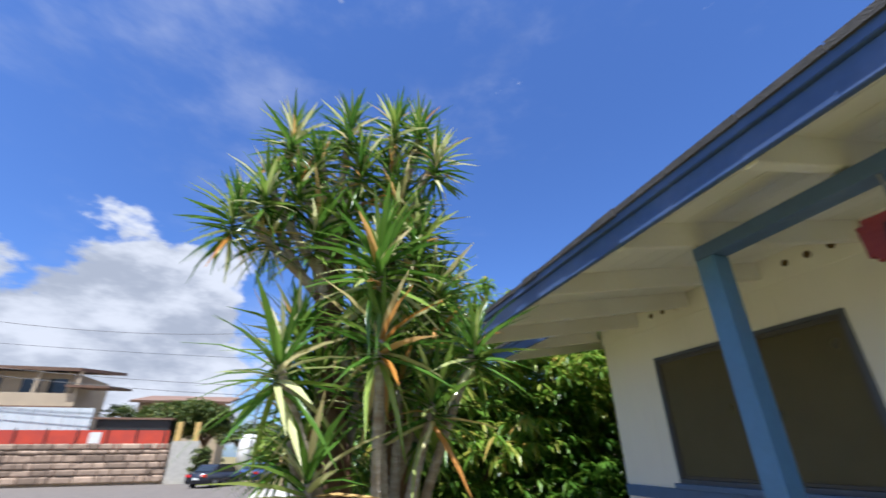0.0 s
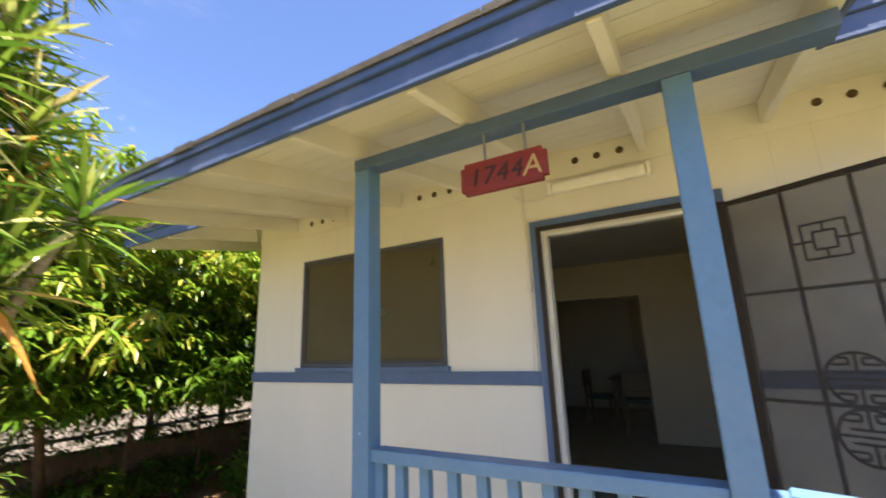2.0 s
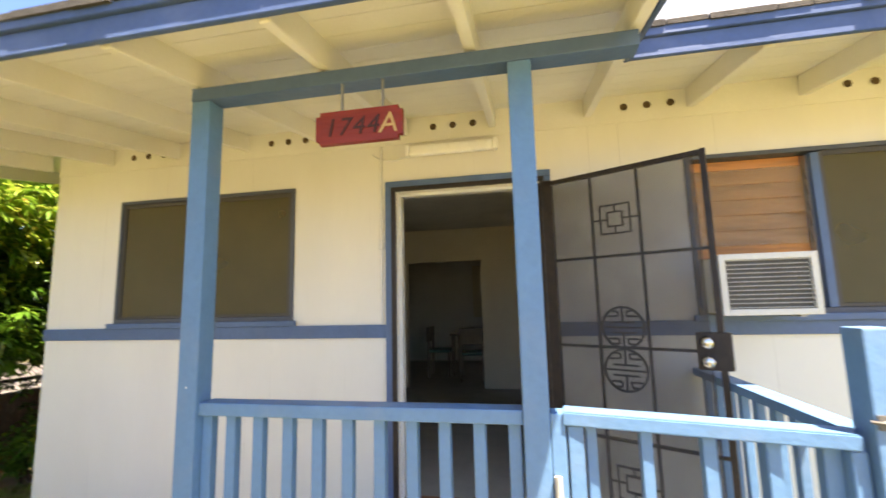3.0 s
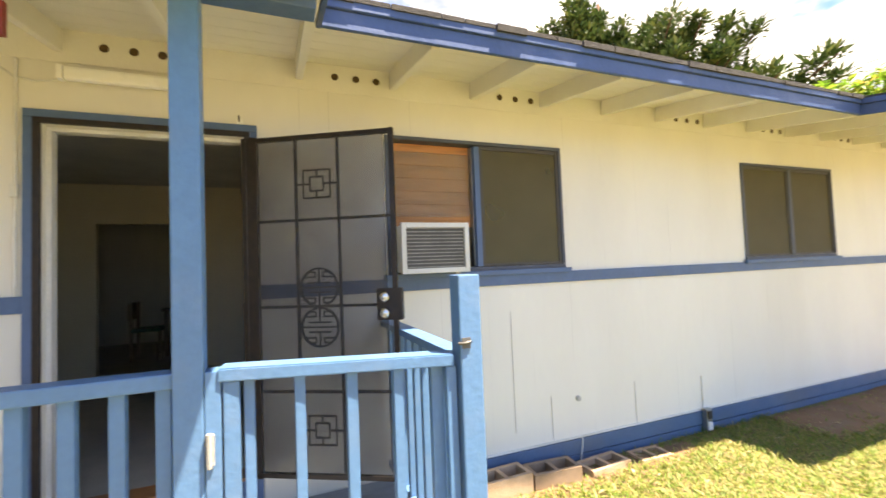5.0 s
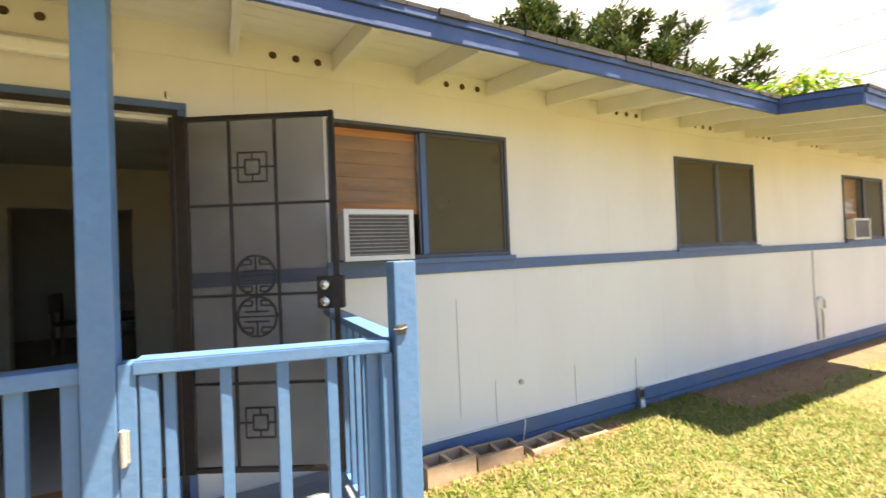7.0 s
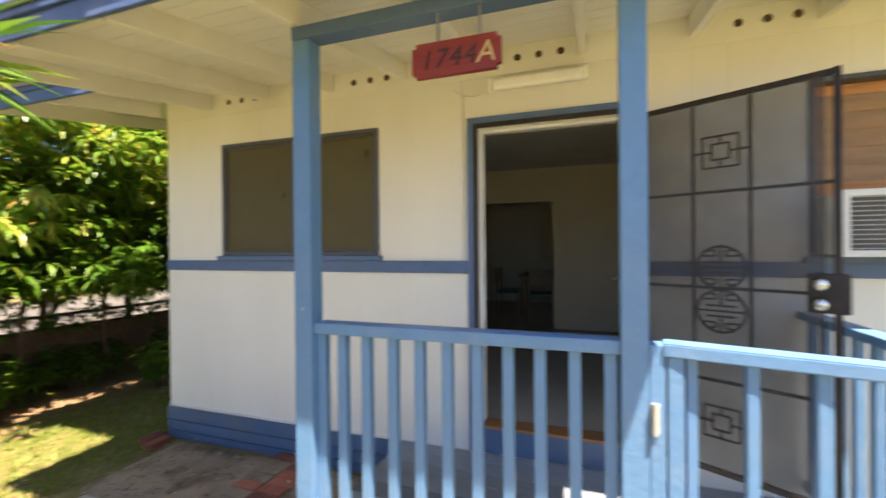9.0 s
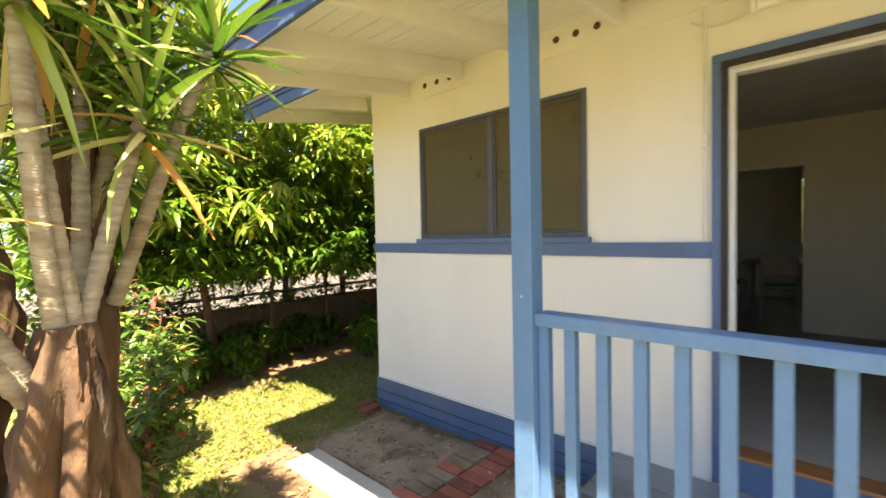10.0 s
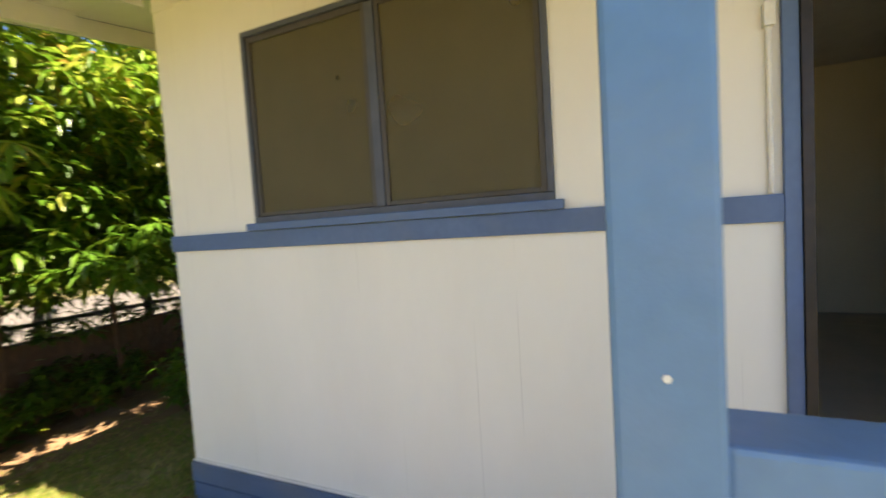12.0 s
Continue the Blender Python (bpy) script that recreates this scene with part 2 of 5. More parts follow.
BLOCK_TAN = mat("tan_block", (0.50, 0.34, 0.22), (0.40, 0.27, 0.17), scale=9, rough=0.95, bump=0.5, fine=120, per="object")
ASPHALT = mat("asphalt", (0.15, 0.13, 0.11), (0.12, 0.105, 0.09), scale=1.5, rough=0.95, bump=0.4, fine=150)
STONE = mat("field_stone", (0.40, 0.29, 0.21), (0.26, 0.19, 0.14), scale=3, rough=0.95, bump=0.6, fine=30, per="object")
BARRIER = mat("red_mesh_barrier", (0.55, 0.06, 0.025), (0.42, 0.05, 0.03), scale=1.5, rough=0.7)
INNER = mat("interior_paint", (0.78, 0.71, 0.54), (0.74, 0.67, 0.5), scale=2, rough=0.6, bump=0.05)
INNER_CEIL = mat("interior_ceiling", (0.72, 0.70, 0.63), scale=2, rough=0.7, bump=0.05)
TILE = mat("floor_tile", (0.42, 0.39, 0.32), (0.36, 0.34, 0.28), scale=4, rough=0.55, bump=0.05)
GREEN_SEAT = mat("green_vinyl", (0.02, 0.13, 0.10), rough=0.4, bump=0.05)
CHAIR_WOOD = mat("dull_brown_wood", (0.26, 0.2, 0.13), (0.2, 0.15, 0.1), rough=0.5, stretch=(1, 0.2, 1))
BARK = mat("ringed_bark", (0.46, 0.41, 0.34), (0.30, 0.25, 0.19), scale=10, rough=0.9, bump=0.8, fine=40, stretch=(1, 1, 4), dirt=(0.16, 0.09, 0.05), dirt_amount=0.6, dirt_scale=3)
BARK_OLD = mat("old_bark", (0.19, 0.10, 0.055), (0.055, 0.036, 0.025), scale=11, rough=0.95, bump=1.0, fine=45, stretch=(1, 1, 0.4), dirt=(0.32, 0.2, 0.12), dirt_amount=0.55, dirt_scale=11)
# The cream stop paints the bright glints of glossy leaves into their colour.
DRAC = leaf_mat("dracaena_leaf", [(0.0, (0.045, 0.12, 0.016)), (0.45, (0.11, 0.22, 0.03)), (0.7, (0.27, 0.36, 0.07)), (0.9, (0.72, 0.70, 0.38)), (1.0, (0.55, 0.24, 0.05))], 0.3, 0.2)
# Two tones of one hedge foliage: the second carries sunlight in its colour.
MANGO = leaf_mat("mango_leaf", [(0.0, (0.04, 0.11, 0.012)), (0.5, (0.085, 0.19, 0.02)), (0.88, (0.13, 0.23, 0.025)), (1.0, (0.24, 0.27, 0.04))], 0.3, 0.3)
MANGO_SUN = leaf_mat("sunlit_leaf_tint", [(0.0, (0.09, 0.21, 0.022)), (0.6, (0.22, 0.35, 0.04)), (0.93, (0.42, 0.43, 0.08)), (1.0, (0.5, 0.3, 0.08))], 0.4, 0.35)
SHRUB = leaf_mat("shrub_leaf", [(0.0, (0.05, 0.12, 0.02)), (0.6, (0.10, 0.20, 0.035)), (0.9, (0.24, 0.27, 0.06)), (0.97, (0.5, 0.06, 0.05))], 0.3, 0.4)
CONIFER = leaf_mat("conifer_leaf", [(0.0, (0.035, 0.07, 0.02)), (0.6, (0.07, 0.11, 0.03)), (1.0, (0.15, 0.17, 0.05))], 0.15, 0.5)
FAR_LEAF = leaf_mat("far_leaf", [(0.0, (0.05, 0.09, 0.02)), (0.6, (0.09, 0.14, 0.03)), (1.0, (0.2, 0.2, 0.05))], 0.2, 0.5)
GRASS = leaf_mat("grass_blade", [(0.0, (0.09, 0.18, 0.018)), (0.4, (0.17, 0.25, 0.028)), (0.7, (0.30, 0.275, 0.07)), (1.0, (0.42, 0.34, 0.15))], 0.35, 0.5)
GLASS = bpy.data.materials.new("window_glass")
GLASS.use_nodes = True
_b = GLASS.node_tree.nodes["Principled BSDF"]
_b.inputs["Base Color"].default_value, _b.inputs["Roughness"].default_value = (0.85, 0.92, 0.9, 1), 0.06
_b.inputs["Transmission Weight"].default_value, _b.inputs["IOR"].default_value = 0.95, 1.14


def ground_mat():
    """Lawn soil: green turf that thins to straw and bare red earth in patches."""
    m = mat("lawn_soil", (0.155, 0.14, 0.045), (0.21, 0.17, 0.07), scale=1.1, rough=0.95, bump=0.7, fine=45, dirt=(0.24, 0.16, 0.085), dirt_amount=0.9, dirt_scale=0.9)
    return m


LAWN = ground_mat()
EARTH = mat("bare_earth", (0.24, 0.14, 0.075), (0.18, 0.105, 0.055), scale=4, rough=0.97, bump=0.7, fine=70, dirt=(0.20, 0.145, 0.09), dirt_amount=0.6, dirt_scale=3)

# ---- building helpers ----
ORIGIN = {}


def mesh_of(name, bm, material, smooth=False):
    me = bpy.data.meshes.new(name)
    bm.to_mesh(me)
    bm.free()
    me.materials.append(material)
    if smooth:
        for p in me.polygons:
            p.use_smooth = True
    return me


def thing(name, at, label, category, group="", kind=""):
    ob = new(name)
    ob.location = at
    ob.empty_display_size = 0.1
    ORIGIN[ob.name] = Vector(at)
    return tagged(ob, label, category, group, kind)


def part(name, bm, material, parent, label="", smooth=False, kind=""):
    """One mesh, given in world metres, under a thing or a part."""
    o = ORIGIN[parent.name]
    bmesh.ops.translate(bm, verts=bm.verts, vec=-o)
    ob = new(name, mesh_of(name, bm, material, smooth))
    ob.parent = parent
    ORIGIN[ob.name] = o
    return tagged(ob, label, kind=kind)


def solid(name, bm, material, label, category, kind="structure", smooth=False, group=""):
    ob = new(name, mesh_of(name, bm, material, smooth))
    ORIGIN[ob.name] = Vector((0, 0, 0))
    return tagged(ob, label, category, group, kind)


def box(x0, x1, y0, y1, z0, z1, bm=None, bevel=0.0):
    bm = bm or bmesh.new()
    vs = [bm.verts.new((x, y, z)) for x in (x0, x1) for y in (y0, y1) for z in (z0, z1)]
    fs = [bm.faces.new([vs[i] for i in q]) for q in ((0, 1, 3, 2), (4, 6, 7, 5), (0, 4, 5, 1), (2, 3, 7, 6), (0, 2, 6, 4), (1, 5, 7, 3))]
    if bevel:
        es = {e for f in fs for e in f.edges}
        bmesh.ops.bevel(bm, geom=list(es), offset=bevel, segments=2, affect="EDGES", profile=0.6)
    return bm


def bar(a, b, w, h, bm=None, up=(0, 0, 1), bevel=0.0):
    """A straight bar of section w x h from a to b."""
    a, b = Vector(a), Vector(b)
    d = (b - a).normalized()
    s = d.cross(Vector(up))
    s = s.normalized() if s.length > 1e-4 else Vector((1, 0, 0))
    u = s.cross(d)
    bm = bm or bmesh.new()
    q = [(-w / 2, -h / 2), (w / 2, -h / 2), (w / 2, h / 2), (-w / 2, h / 2)]
    r0 = [bm.verts.new(a + s * i + u * j) for i, j in q]
    r1 = [bm.verts.new(b + s * i + u * j) for i, j in q]
    fs = [bm.faces.new(r0[::-1]), bm.faces.new(r1)]
    fs += [bm.faces.new((r0[i], r0[(i + 1) % 4], r1[(i + 1) % 4], r1[i])) for i in range(4)]
    if bevel:
        bmesh.ops.bevel(bm, geom=list({e for f in fs for e in f.edges}), offset=bevel, segments=2, affect="EDGES")
    bmesh.ops.recalc_face_normals(bm, faces=bm.faces)
    return bm


def tube(points, radii, seg=8, bm=None, cap=True):
    """A round, tapering tube through points."""
    bm = bm or bmesh.new()
    pts = [Vector(p) for p in points]
    rings = []
    for i, p in enumerate(pts):
        d = (pts[min(i + 1, len(pts) - 1)] - pts[max(i - 1, 0)]).normalized()
        s = d.cross(Vector((0.3, 0.1, 1) if abs(d.z) < 0.9 else (1, 0.2, 0))).normalized()
        u = s.cross(d)
        r = radii[i] if isinstance(radii, (list, tuple)) else radii
        rings.append([bm.verts.new(p + (s * math.cos(k * math.tau / seg) + u * math.sin(k * math.tau / seg)) * r) for k in range(seg)])
    for r0, r1 in zip(rings, rings[1:]):
        for k in range(seg):
            bm.faces.new((r0[k], r0[(k + 1) % seg], r1[(k + 1) % seg], r1[k]))
    if cap:
        bm.faces.new(rings[0][::-1])
        bm.faces.new(rings[-1])
    bmesh.ops.recalc_face_normals(bm, faces=bm.faces)
    return bm


def gnarled(points, radii, seed, seg=44, amount=0.42):
    """A thick trunk with ridges, hollows and swellings."""
    rings = []
    for i in range(len(points) - 1):
        for k in range(15):
            t = k / 15
            rings.append((Vector(points[i]).lerp(Vector(points[i + 1]), t), radii[i] * (1 - t) + radii[i + 1] * t))
    rings.append((Vector(points[-1]), radii[-1]))
    bm = bmesh.new()
    vs = []
    for p, r in rings:
        row = []
        for k in range(seg):
            a = k * math.tau / seg
            w = Vector((math.cos(a) * 2.2, math.sin(a) * 2.2, p.z * 1.6 + seed))
            f = 1 + amount * noise.noise(w) * 1.6 + amount * 0.9 * noise.noise(w * 3.1) + amount * 1.1 * noise.noise(Vector((w.x * 4, w.y * 4, w.z * 1.3))) + amount * 0.5 * noise.noise(w * 9)
            row.append(bm.verts.new(p + Vector((math.cos(a), math.sin(a), 0)) * r * f))
        vs.append(row)
    for r0, r1 in zip(vs, vs[1:]):
        for k in range(seg):
            bm.faces.new((r0[k], r0[(k + 1) % seg], r1[(k + 1) % seg], r1[k]))
    bm.faces.new(vs[-1])
    return bm


def holed(u_range, v_range, holes, place):
    """A slab in cells round rectangular holes; place(u0, u1, v0, v1, bm) adds a cell."""
    us = sorted({*u_range, *[h[0] for h in holes], *[h[1] for h in holes]})
    vs = sorted({*v_range, *[h[2] for h in holes], *[h[3] for h in holes]})
    bm = bmesh.new()
    for u0, u1 in zip(us, us[1:]):
        run = None
        for v0, v1 in zip(vs, vs[1:]):
            mu, mv = (u0 + u1) / 2, (v0 + v1) / 2
            if any(h[0] < mu < h[1] and h[2] < mv < h[3] for h in holes):
                if run:
                    place(u0, u1, run[0], run[1], bm)
                run = None
            else:
                run = (run[0], v1) if run else (v0, v1)
        if run:
            place(u0, u1, run[0], run[1], bm)
    return bm


def smooth01(v):
    v = min(1.0, max(0.0, v))
    return v * v * (3 - 2 * v)


def ground_z(x, y):
    z = -0.48 + 0.10 * smooth01((1.2 - y) / 3.0) - 0.62 * smooth01((-11.0 - y) / 7.0)
    return z - 0.12 * smooth01((y - 7.5) / 4.0)


# ---- large structure ----
WX, FLOOR_Z, DECK_Z = 2.9, 0.0, -0.17
Y_FAR, Y_NEAR, X_BACK = 3.87, -10.2, 9.7
WIN = {"a": (1.70, 3.215, 1.18, 2.145), "b": (-2.39, -0.93, 1.17, 2.145), "c": (-6.08, -4.57, 1.165, 2.145), "d": (-9.88, -8.46, 1.165, 2.145)}
DOOR = (-0.05, 0.93, FLOOR_Z, 2.06)


def rafter_z(x):
    return 2.49 - (WX - x) * 0.165


wall = solid("wall_west", holed((Y_NEAR, Y_FAR), (-0.19, 2.6), [*WIN.values(), DOOR], lambda u0, u1, v0, v1, bm: box(WX, WX + 0.1, u0, u1, v0, v1, bm)),
             WHITE, "white-painted vertical board wall of a single-storey house", "wall")
solid("wall_north", box(WX, X_BACK, Y_FAR - 0.1, Y_FAR, -0.19, 2.6), WHITE, "white-painted board end wall of the house", "wall").location.x = 0.101
solid("wall_south", box(WX + 0.101, X_BACK, Y_NEAR, Y_NEAR + 0.1, -0.19, 2.6), WHITE, "white-painted board end wall of the house", "wall")
solid("wall_east", holed((Y_NEAR + 0.1, Y_FAR - 0.1), (-0.5, 2.6), [(0.45, 1.25, 0.95, 2.1)], lambda u0, u1, v0, v1, bm: box(X_BACK, X_BACK + 0.1, u0, u1, v0, v1, bm)), WHITE, "white-painted rear wall of the house", "wall")
# a low foundation behind the skirting boards
solid("foundation", box(WX + 0.03, X_BACK, Y_NEAR + 0.03, Y_FAR - 0.03, -0.7, -0.02), KERB, "concrete foundation under the house", "foundation")
skirt = thing("skirting", (WX, -3, -0.5), "blue-painted horizontal skirting boards along the house base", "skirting", kind="structure")
for i, (z0, z1, px) in enumerate(((-0.305, -0.192, 0.022), (-0.40, -0.316, 0.016), (-0.505, -0.412, 0.012))):
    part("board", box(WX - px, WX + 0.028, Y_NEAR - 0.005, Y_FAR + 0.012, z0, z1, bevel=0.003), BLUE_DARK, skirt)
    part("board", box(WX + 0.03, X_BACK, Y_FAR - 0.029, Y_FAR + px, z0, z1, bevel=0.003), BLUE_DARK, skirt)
part("ledge", box(WX - 0.012, WX, Y_NEAR, -0.13, -0.189, -0.175, bevel=0.002), TRIM_WHITE, skirt, "white ledge above the boards")
part("ledge", box(WX - 0.012, WX, 1.01, Y_FAR, -0.189, -0.175, bevel=0.002), TRIM_WHITE, skirt)
band = thing("trim", (WX, 0, 1.1), "blue-painted horizontal belt trim across the white wall", "trim", kind="structure")
for y0, y1 in ((1.005, Y_FAR + 0.004), (Y_NEAR, -0.125)):
    part("belt_board", box(WX - 0.02, WX, y0, y1, 1.058, 1.146, bevel=0.003), BLUE_TRIM, band)
part("belt_board", box(WX + 0.002, X_BACK, Y_FAR, Y_FAR + 0.02, 1.058, 1.146, bevel=0.003), BLUE_TRIM, band)
frieze = solid("frieze", box(WX - 0.009, WX - 0.0005, Y_NEAR, Y_FAR, 2.405, 2.6, bevel=0.002), SOFFIT, "cream-painted frieze board under the eaves", "trim")

# interior shell
solid("floor_inside", box(WX + 0.1, X_BACK, Y_NEAR + 0.1, Y_FAR - 0.1, -0.018, FLOOR_Z), TILE, "grey-green tiled floor inside the house", "floor")
solid("ceiling_inside", box(WX + 0.1, X_BACK, Y_NEAR + 0.1, Y_FAR - 0.1, 2.44, 2.47), INNER_CEIL, "off-white ceiling inside the house", "ceiling")
solid("partition", holed((-3.0, Y_FAR - 0.1), (0.0, 2.44), [(0.74, 1.92, 0, 1.93)], lambda u0, u1, v0, v1, bm: box(6.65, 6.75, u0, u1, v0, v1, bm)), INNER, "cream-painted inner wall with an open doorway", "wall")
solid("partition_side", box(WX + 0.1, X_BACK, -3.1, -3.0, 0, 2.44), INNER, "cream-painted inner side wall", "wall")
solid("inner_lining", box(6.76, X_BACK, Y_FAR - 0.125, Y_FAR - 0.102, 0, 2.44), INNER, "cream-painted lining of the rear room", "wall")

# roof: one sloping plane with two deeper eaves
E1, E2 = (-0.41, 3.36, 1.24), (-7.92, -4.74, 1.45)
EAVE_X, RY0, RY1 = 2.02, -11.1, 4.66


def slab(x0, x1, y0, y1, lift, thick, bm=None):
    bm = bm or bmesh.new()
    vs = [bm.verts.new((x, y, rafter_z(x) + lift + h)) for x in (x0, x1) for y in (y0, y1) for h in (0, thick)]
    for q in ((0, 1, 3, 2), (4, 6, 7, 5), (0, 4, 5, 1), (2, 3, 7, 6), (0, 2, 6, 4), (1, 5, 7, 3)):
        bm.faces.new([vs[i] for i in q])
    return bm


bm = bmesh.new()
for x0, x1, y0, y1 in ((EAVE_X, WX, RY0, RY1), (E1[2], EAVE_X - 0.002, E1[0], E1[1]), (E2[2], EAVE_X - 0.002, E2[0], E2[1])):
    # tongue-and-groove boards parallel to the eave
    x = x1
    while x > x0 + 0.01:
        xa = max(x0, x - 0.135)
        slab(xa + 0.004, x, y0, y1, 0.10, 0.018, bm)
        x = xa
for y0, y1 in ((Y_FAR + 0.001, RY1 - 0.03), (RY0 + 0.03, Y_NEAR - 0.001)):
    slab(WX + 0.002, 6.4, y0, y1, 0.10, 0.018, bm)
soffit = solid("ceiling_soffit", bm, SOFFIT, "cream-painted board soffit under the eaves", "ceiling")
bm = slab(EAVE_X - 0.03, 6.4, RY0 - 0.03, RY1 + 0.03, 0.1185, 0.02)
slab(E1[2] - 0.03, EAVE_X - 0.031, E1[0] - 0.03, E1[1] + 0.03, 0.1185, 0.02, bm)
slab(E2[2] - 0.03, EAVE_X - 0.031, E2[0] - 0.03, E2[1] + 0.03, 0.1185, 0.02, bm)
vs = [bm.verts.new(p) for p in ((6.4, RY0 - 0.03, rafter_z(6.4) + 0.1385), (6.4, RY1 + 0.03, rafter_z(6.4) + 0.1385), (10.6, RY1 + 0.03, 2.4), (10.6, RY0 - 0.03, 2.4))]
bm.faces.new(vs)
roof = solid("roof", bm, SHINGLE, "dark asphalt-shingle roof with a low pitch", "roof")
# worn shingle edge: uneven tabs hanging over the fascia
edge = bmesh.new()
rng = random.Random(4)
for x, y0, y1 in ((EAVE_X, RY0, E2[0]), (E2[2], E2[0], E2[1]), (EAVE_X, E2[1], E1[0]), (E1[2], E1[0], E1[1]), (EAVE_X, E1[1], RY1)):
    y = y0
    while y < y1:
        w = min(rng.uniform(0.12, 0.3), y1 - y)
        h = rng.uniform(0, 0.012)
        box(x - 0.045 - h, x - 0.028, y + 0.003, y + w - 0.003, rafter_z(x) + 0.116 - h, rafter_z(x) + 0.1372 + h * 0.3, edge)
        y += w
part("shingle_edge", edge, SHINGLE, roof, "ragged dark shingle edge", kind="stuff")

fascia = thing("fascia", (2, -3, 2.3), "blue-painted two-step fascia boards along the eaves", "fascia", kind="structure")


def fascia_run(a, b, out):
    """Lower board and a proud upper strip, from a to b (x, y), with out the outward way."""
    (xa, ya), (xb, yb) = a, b
    za, zb = rafter_z(xa), rafter_z(xb)
    o = Vector((*out, 0))
    for lo, hi, off, t in ((-0.012, 0.075, 0.012, 0.024), (0.076, 0.119, 0.02, 0.04)):
        m = (lo + hi) / 2
        part("board", bar(Vector((xa, ya, za + m)) + o * off, Vector((xb, yb, zb + m)) + o * off, t, hi - lo, bevel=0.003), BLUE_FASCIA, fascia)


for x, y0, y1 in ((EAVE_X, RY0, E2[0]), (E2[2], E2[0], E2[1]), (EAVE_X, E2[1], E1[0]), (E1[2], E1[0], E1[1]), (EAVE_X, E1[1], RY1)):
    fascia_run((x, y0), (x, y1), (-1, 0))
for x, y, s in ((E1[2], E1[0], -1), (E1[2], E1[1], 1), (E2[2], E2[0], -1), (E2[2], E2[1], 1)):
    fascia_run((x - 0.02, y), (EAVE_X, y), (0, s))
fascia_run((EAVE_X, RY1), (6.4, RY1), (0, 1))
part("inner_board", bar((EAVE_X + 0.03, RY1 - 0.012, rafter_z(EAVE_X + 0.03) + 0.042), (6.4, RY1 - 0.012, rafter_z(6.4) + 0.042), 0.022, 0.114), SOFFIT, fascia, "cream-painted inner face of the end fascia")
fascia_run((EAVE_X, RY0), (6.4, RY0), (0, -1))

rafters = thing("rafters", (2.4, -3, 2.4), "cream-painted exposed rafters under the eaves", "rafters", kind="structure")
k = 0
y = -10.92
while y < 4.6:
    x0 = E1[2] if E1[0] < y < E1[1] else E2[2] if E2[0] < y < E2[1] else EAVE_X
    a, b = Vector((x0 + 0.002, y, rafter_z(x0) + 0.045)), Vector((WX - 0.01, y, rafter_z(WX) + 0.035))
    part("rafter", bar(a, b, 0.045, 0.124, bevel=0.003), SOFFIT, rafters)
    y += 0.62

# ---- ground ----
bm = bmesh.new()
xs = [-400, -120, -50, -20, -10, -6] + [-4 + 0.25 * i for i in range(41)] + [8, 10, 14, 25, 60, 150, 500]
ys = [-400, -120, -50, -30, -24, -20] + [-18 + 0.4 * i for i in range(76)] + [13.5, 16, 22, 30, 50, 120, 500]
grid = [[bm.verts.new((x, y, ground_z(x, y) + (0.012 * noise.noise(Vector((x * 1.3, y * 1.3, 0))) if -4 <= x <= 6 else 0))) for y in ys] for x in xs]
for i in range(len(xs) - 1):
    for j in range(len(ys) - 1):
        bm.faces.new((grid[i][j], grid[i + 1][j], grid[i + 1][j + 1], grid[i][j + 1]))
ground = solid("ground", bm, LAWN, "sunlit lawn with straw-coloured and bare patches", "ground", smooth=True)


def sheet(name, x0, x1, y0, y1, lift, material, label, category, rag=0.0, step=0.15):
    """A thin raised patch of ground that follows the lawn, with an uneven edge."""
    bm = bmesh.new()
    nx, ny = max(2, int((x1 - x0) / step)), max(2, int((y1 - y0) / step))
    g = []
    for i in range(nx + 1):
        row = []
        for j in range(ny + 1):
            u, v = i / nx, j / ny
            x, y = x0 + (x1 - x0) * u, y0 + (y1 - y0) * v
            e = min(u, 1 - u, v, 1 - v)
            if rag:
                x += rag * noise.noise(Vector((y * 1.7, 3.1, x))) * (1 if i in (0,) else 0.3)
                y += rag * noise.noise(Vector((x * 1.7, y, 9.1))) * (1 if j in (0, ny) else 0.3)
            row.append(bm.verts.new((x, y, ground_z(x, y) + (lift if e > 0 else -0.03) + 0.006 * noise.noise(Vector((x * 3, y * 3, 1))))))
        g.append(row)
    for i in range(nx):
        for j in range(ny):
            bm.faces.new((g[i][j], g[i + 1][j], g[i + 1][j + 1], g[i][j + 1]))
    return solid(name, bm, material, label, category, smooth=True)


sheet("bare_earth", 2.2, 2.98, -10.3, -4.5, 0.018, EARTH, "bare reddish earth strip along the house base", "earth", rag=0.35)
sheet("bare_earth", 2.5, 2.95, -3.6, -0.98, 0.016, EARTH, "dry bare earth beside the porch", "earth", rag=0.25)
sheet("bare_earth", 1.3, 2.02, 2.4, 3.9, 0.02, EARTH, "pale bare earth at the edge of the path", "earth", rag=0.25)
sheet("bare_earth", 0.6, 4.2, 5.3, 6.5, 0.02, EARTH, "brown earth and leaf litter under the hedge", "earth", rag=0.3)
sheet("patio", 1.985, 2.89, 1.42, 3.72, 0.035, CONCRETE, "stained brown concrete path beside the house", "path", rag=0.05, step=0.1)
bm = bmesh.new()
for x0, x1, y0, y1 in ((-60, 60, 9.6, 19.0), (-60, -2.5, 19.0, 41.9)):
    box(x0, x1, y0, y1, -0.75, -0.585, bm)
road = solid("road", bm, ASPHALT, "grey asphalt street beyond the fence", "road")
solid("pavement", box(-2.4, 3.5, 19.2, 34, -0.75, -0.52), KERB, "pale concrete pavement beside the street", "pavement")

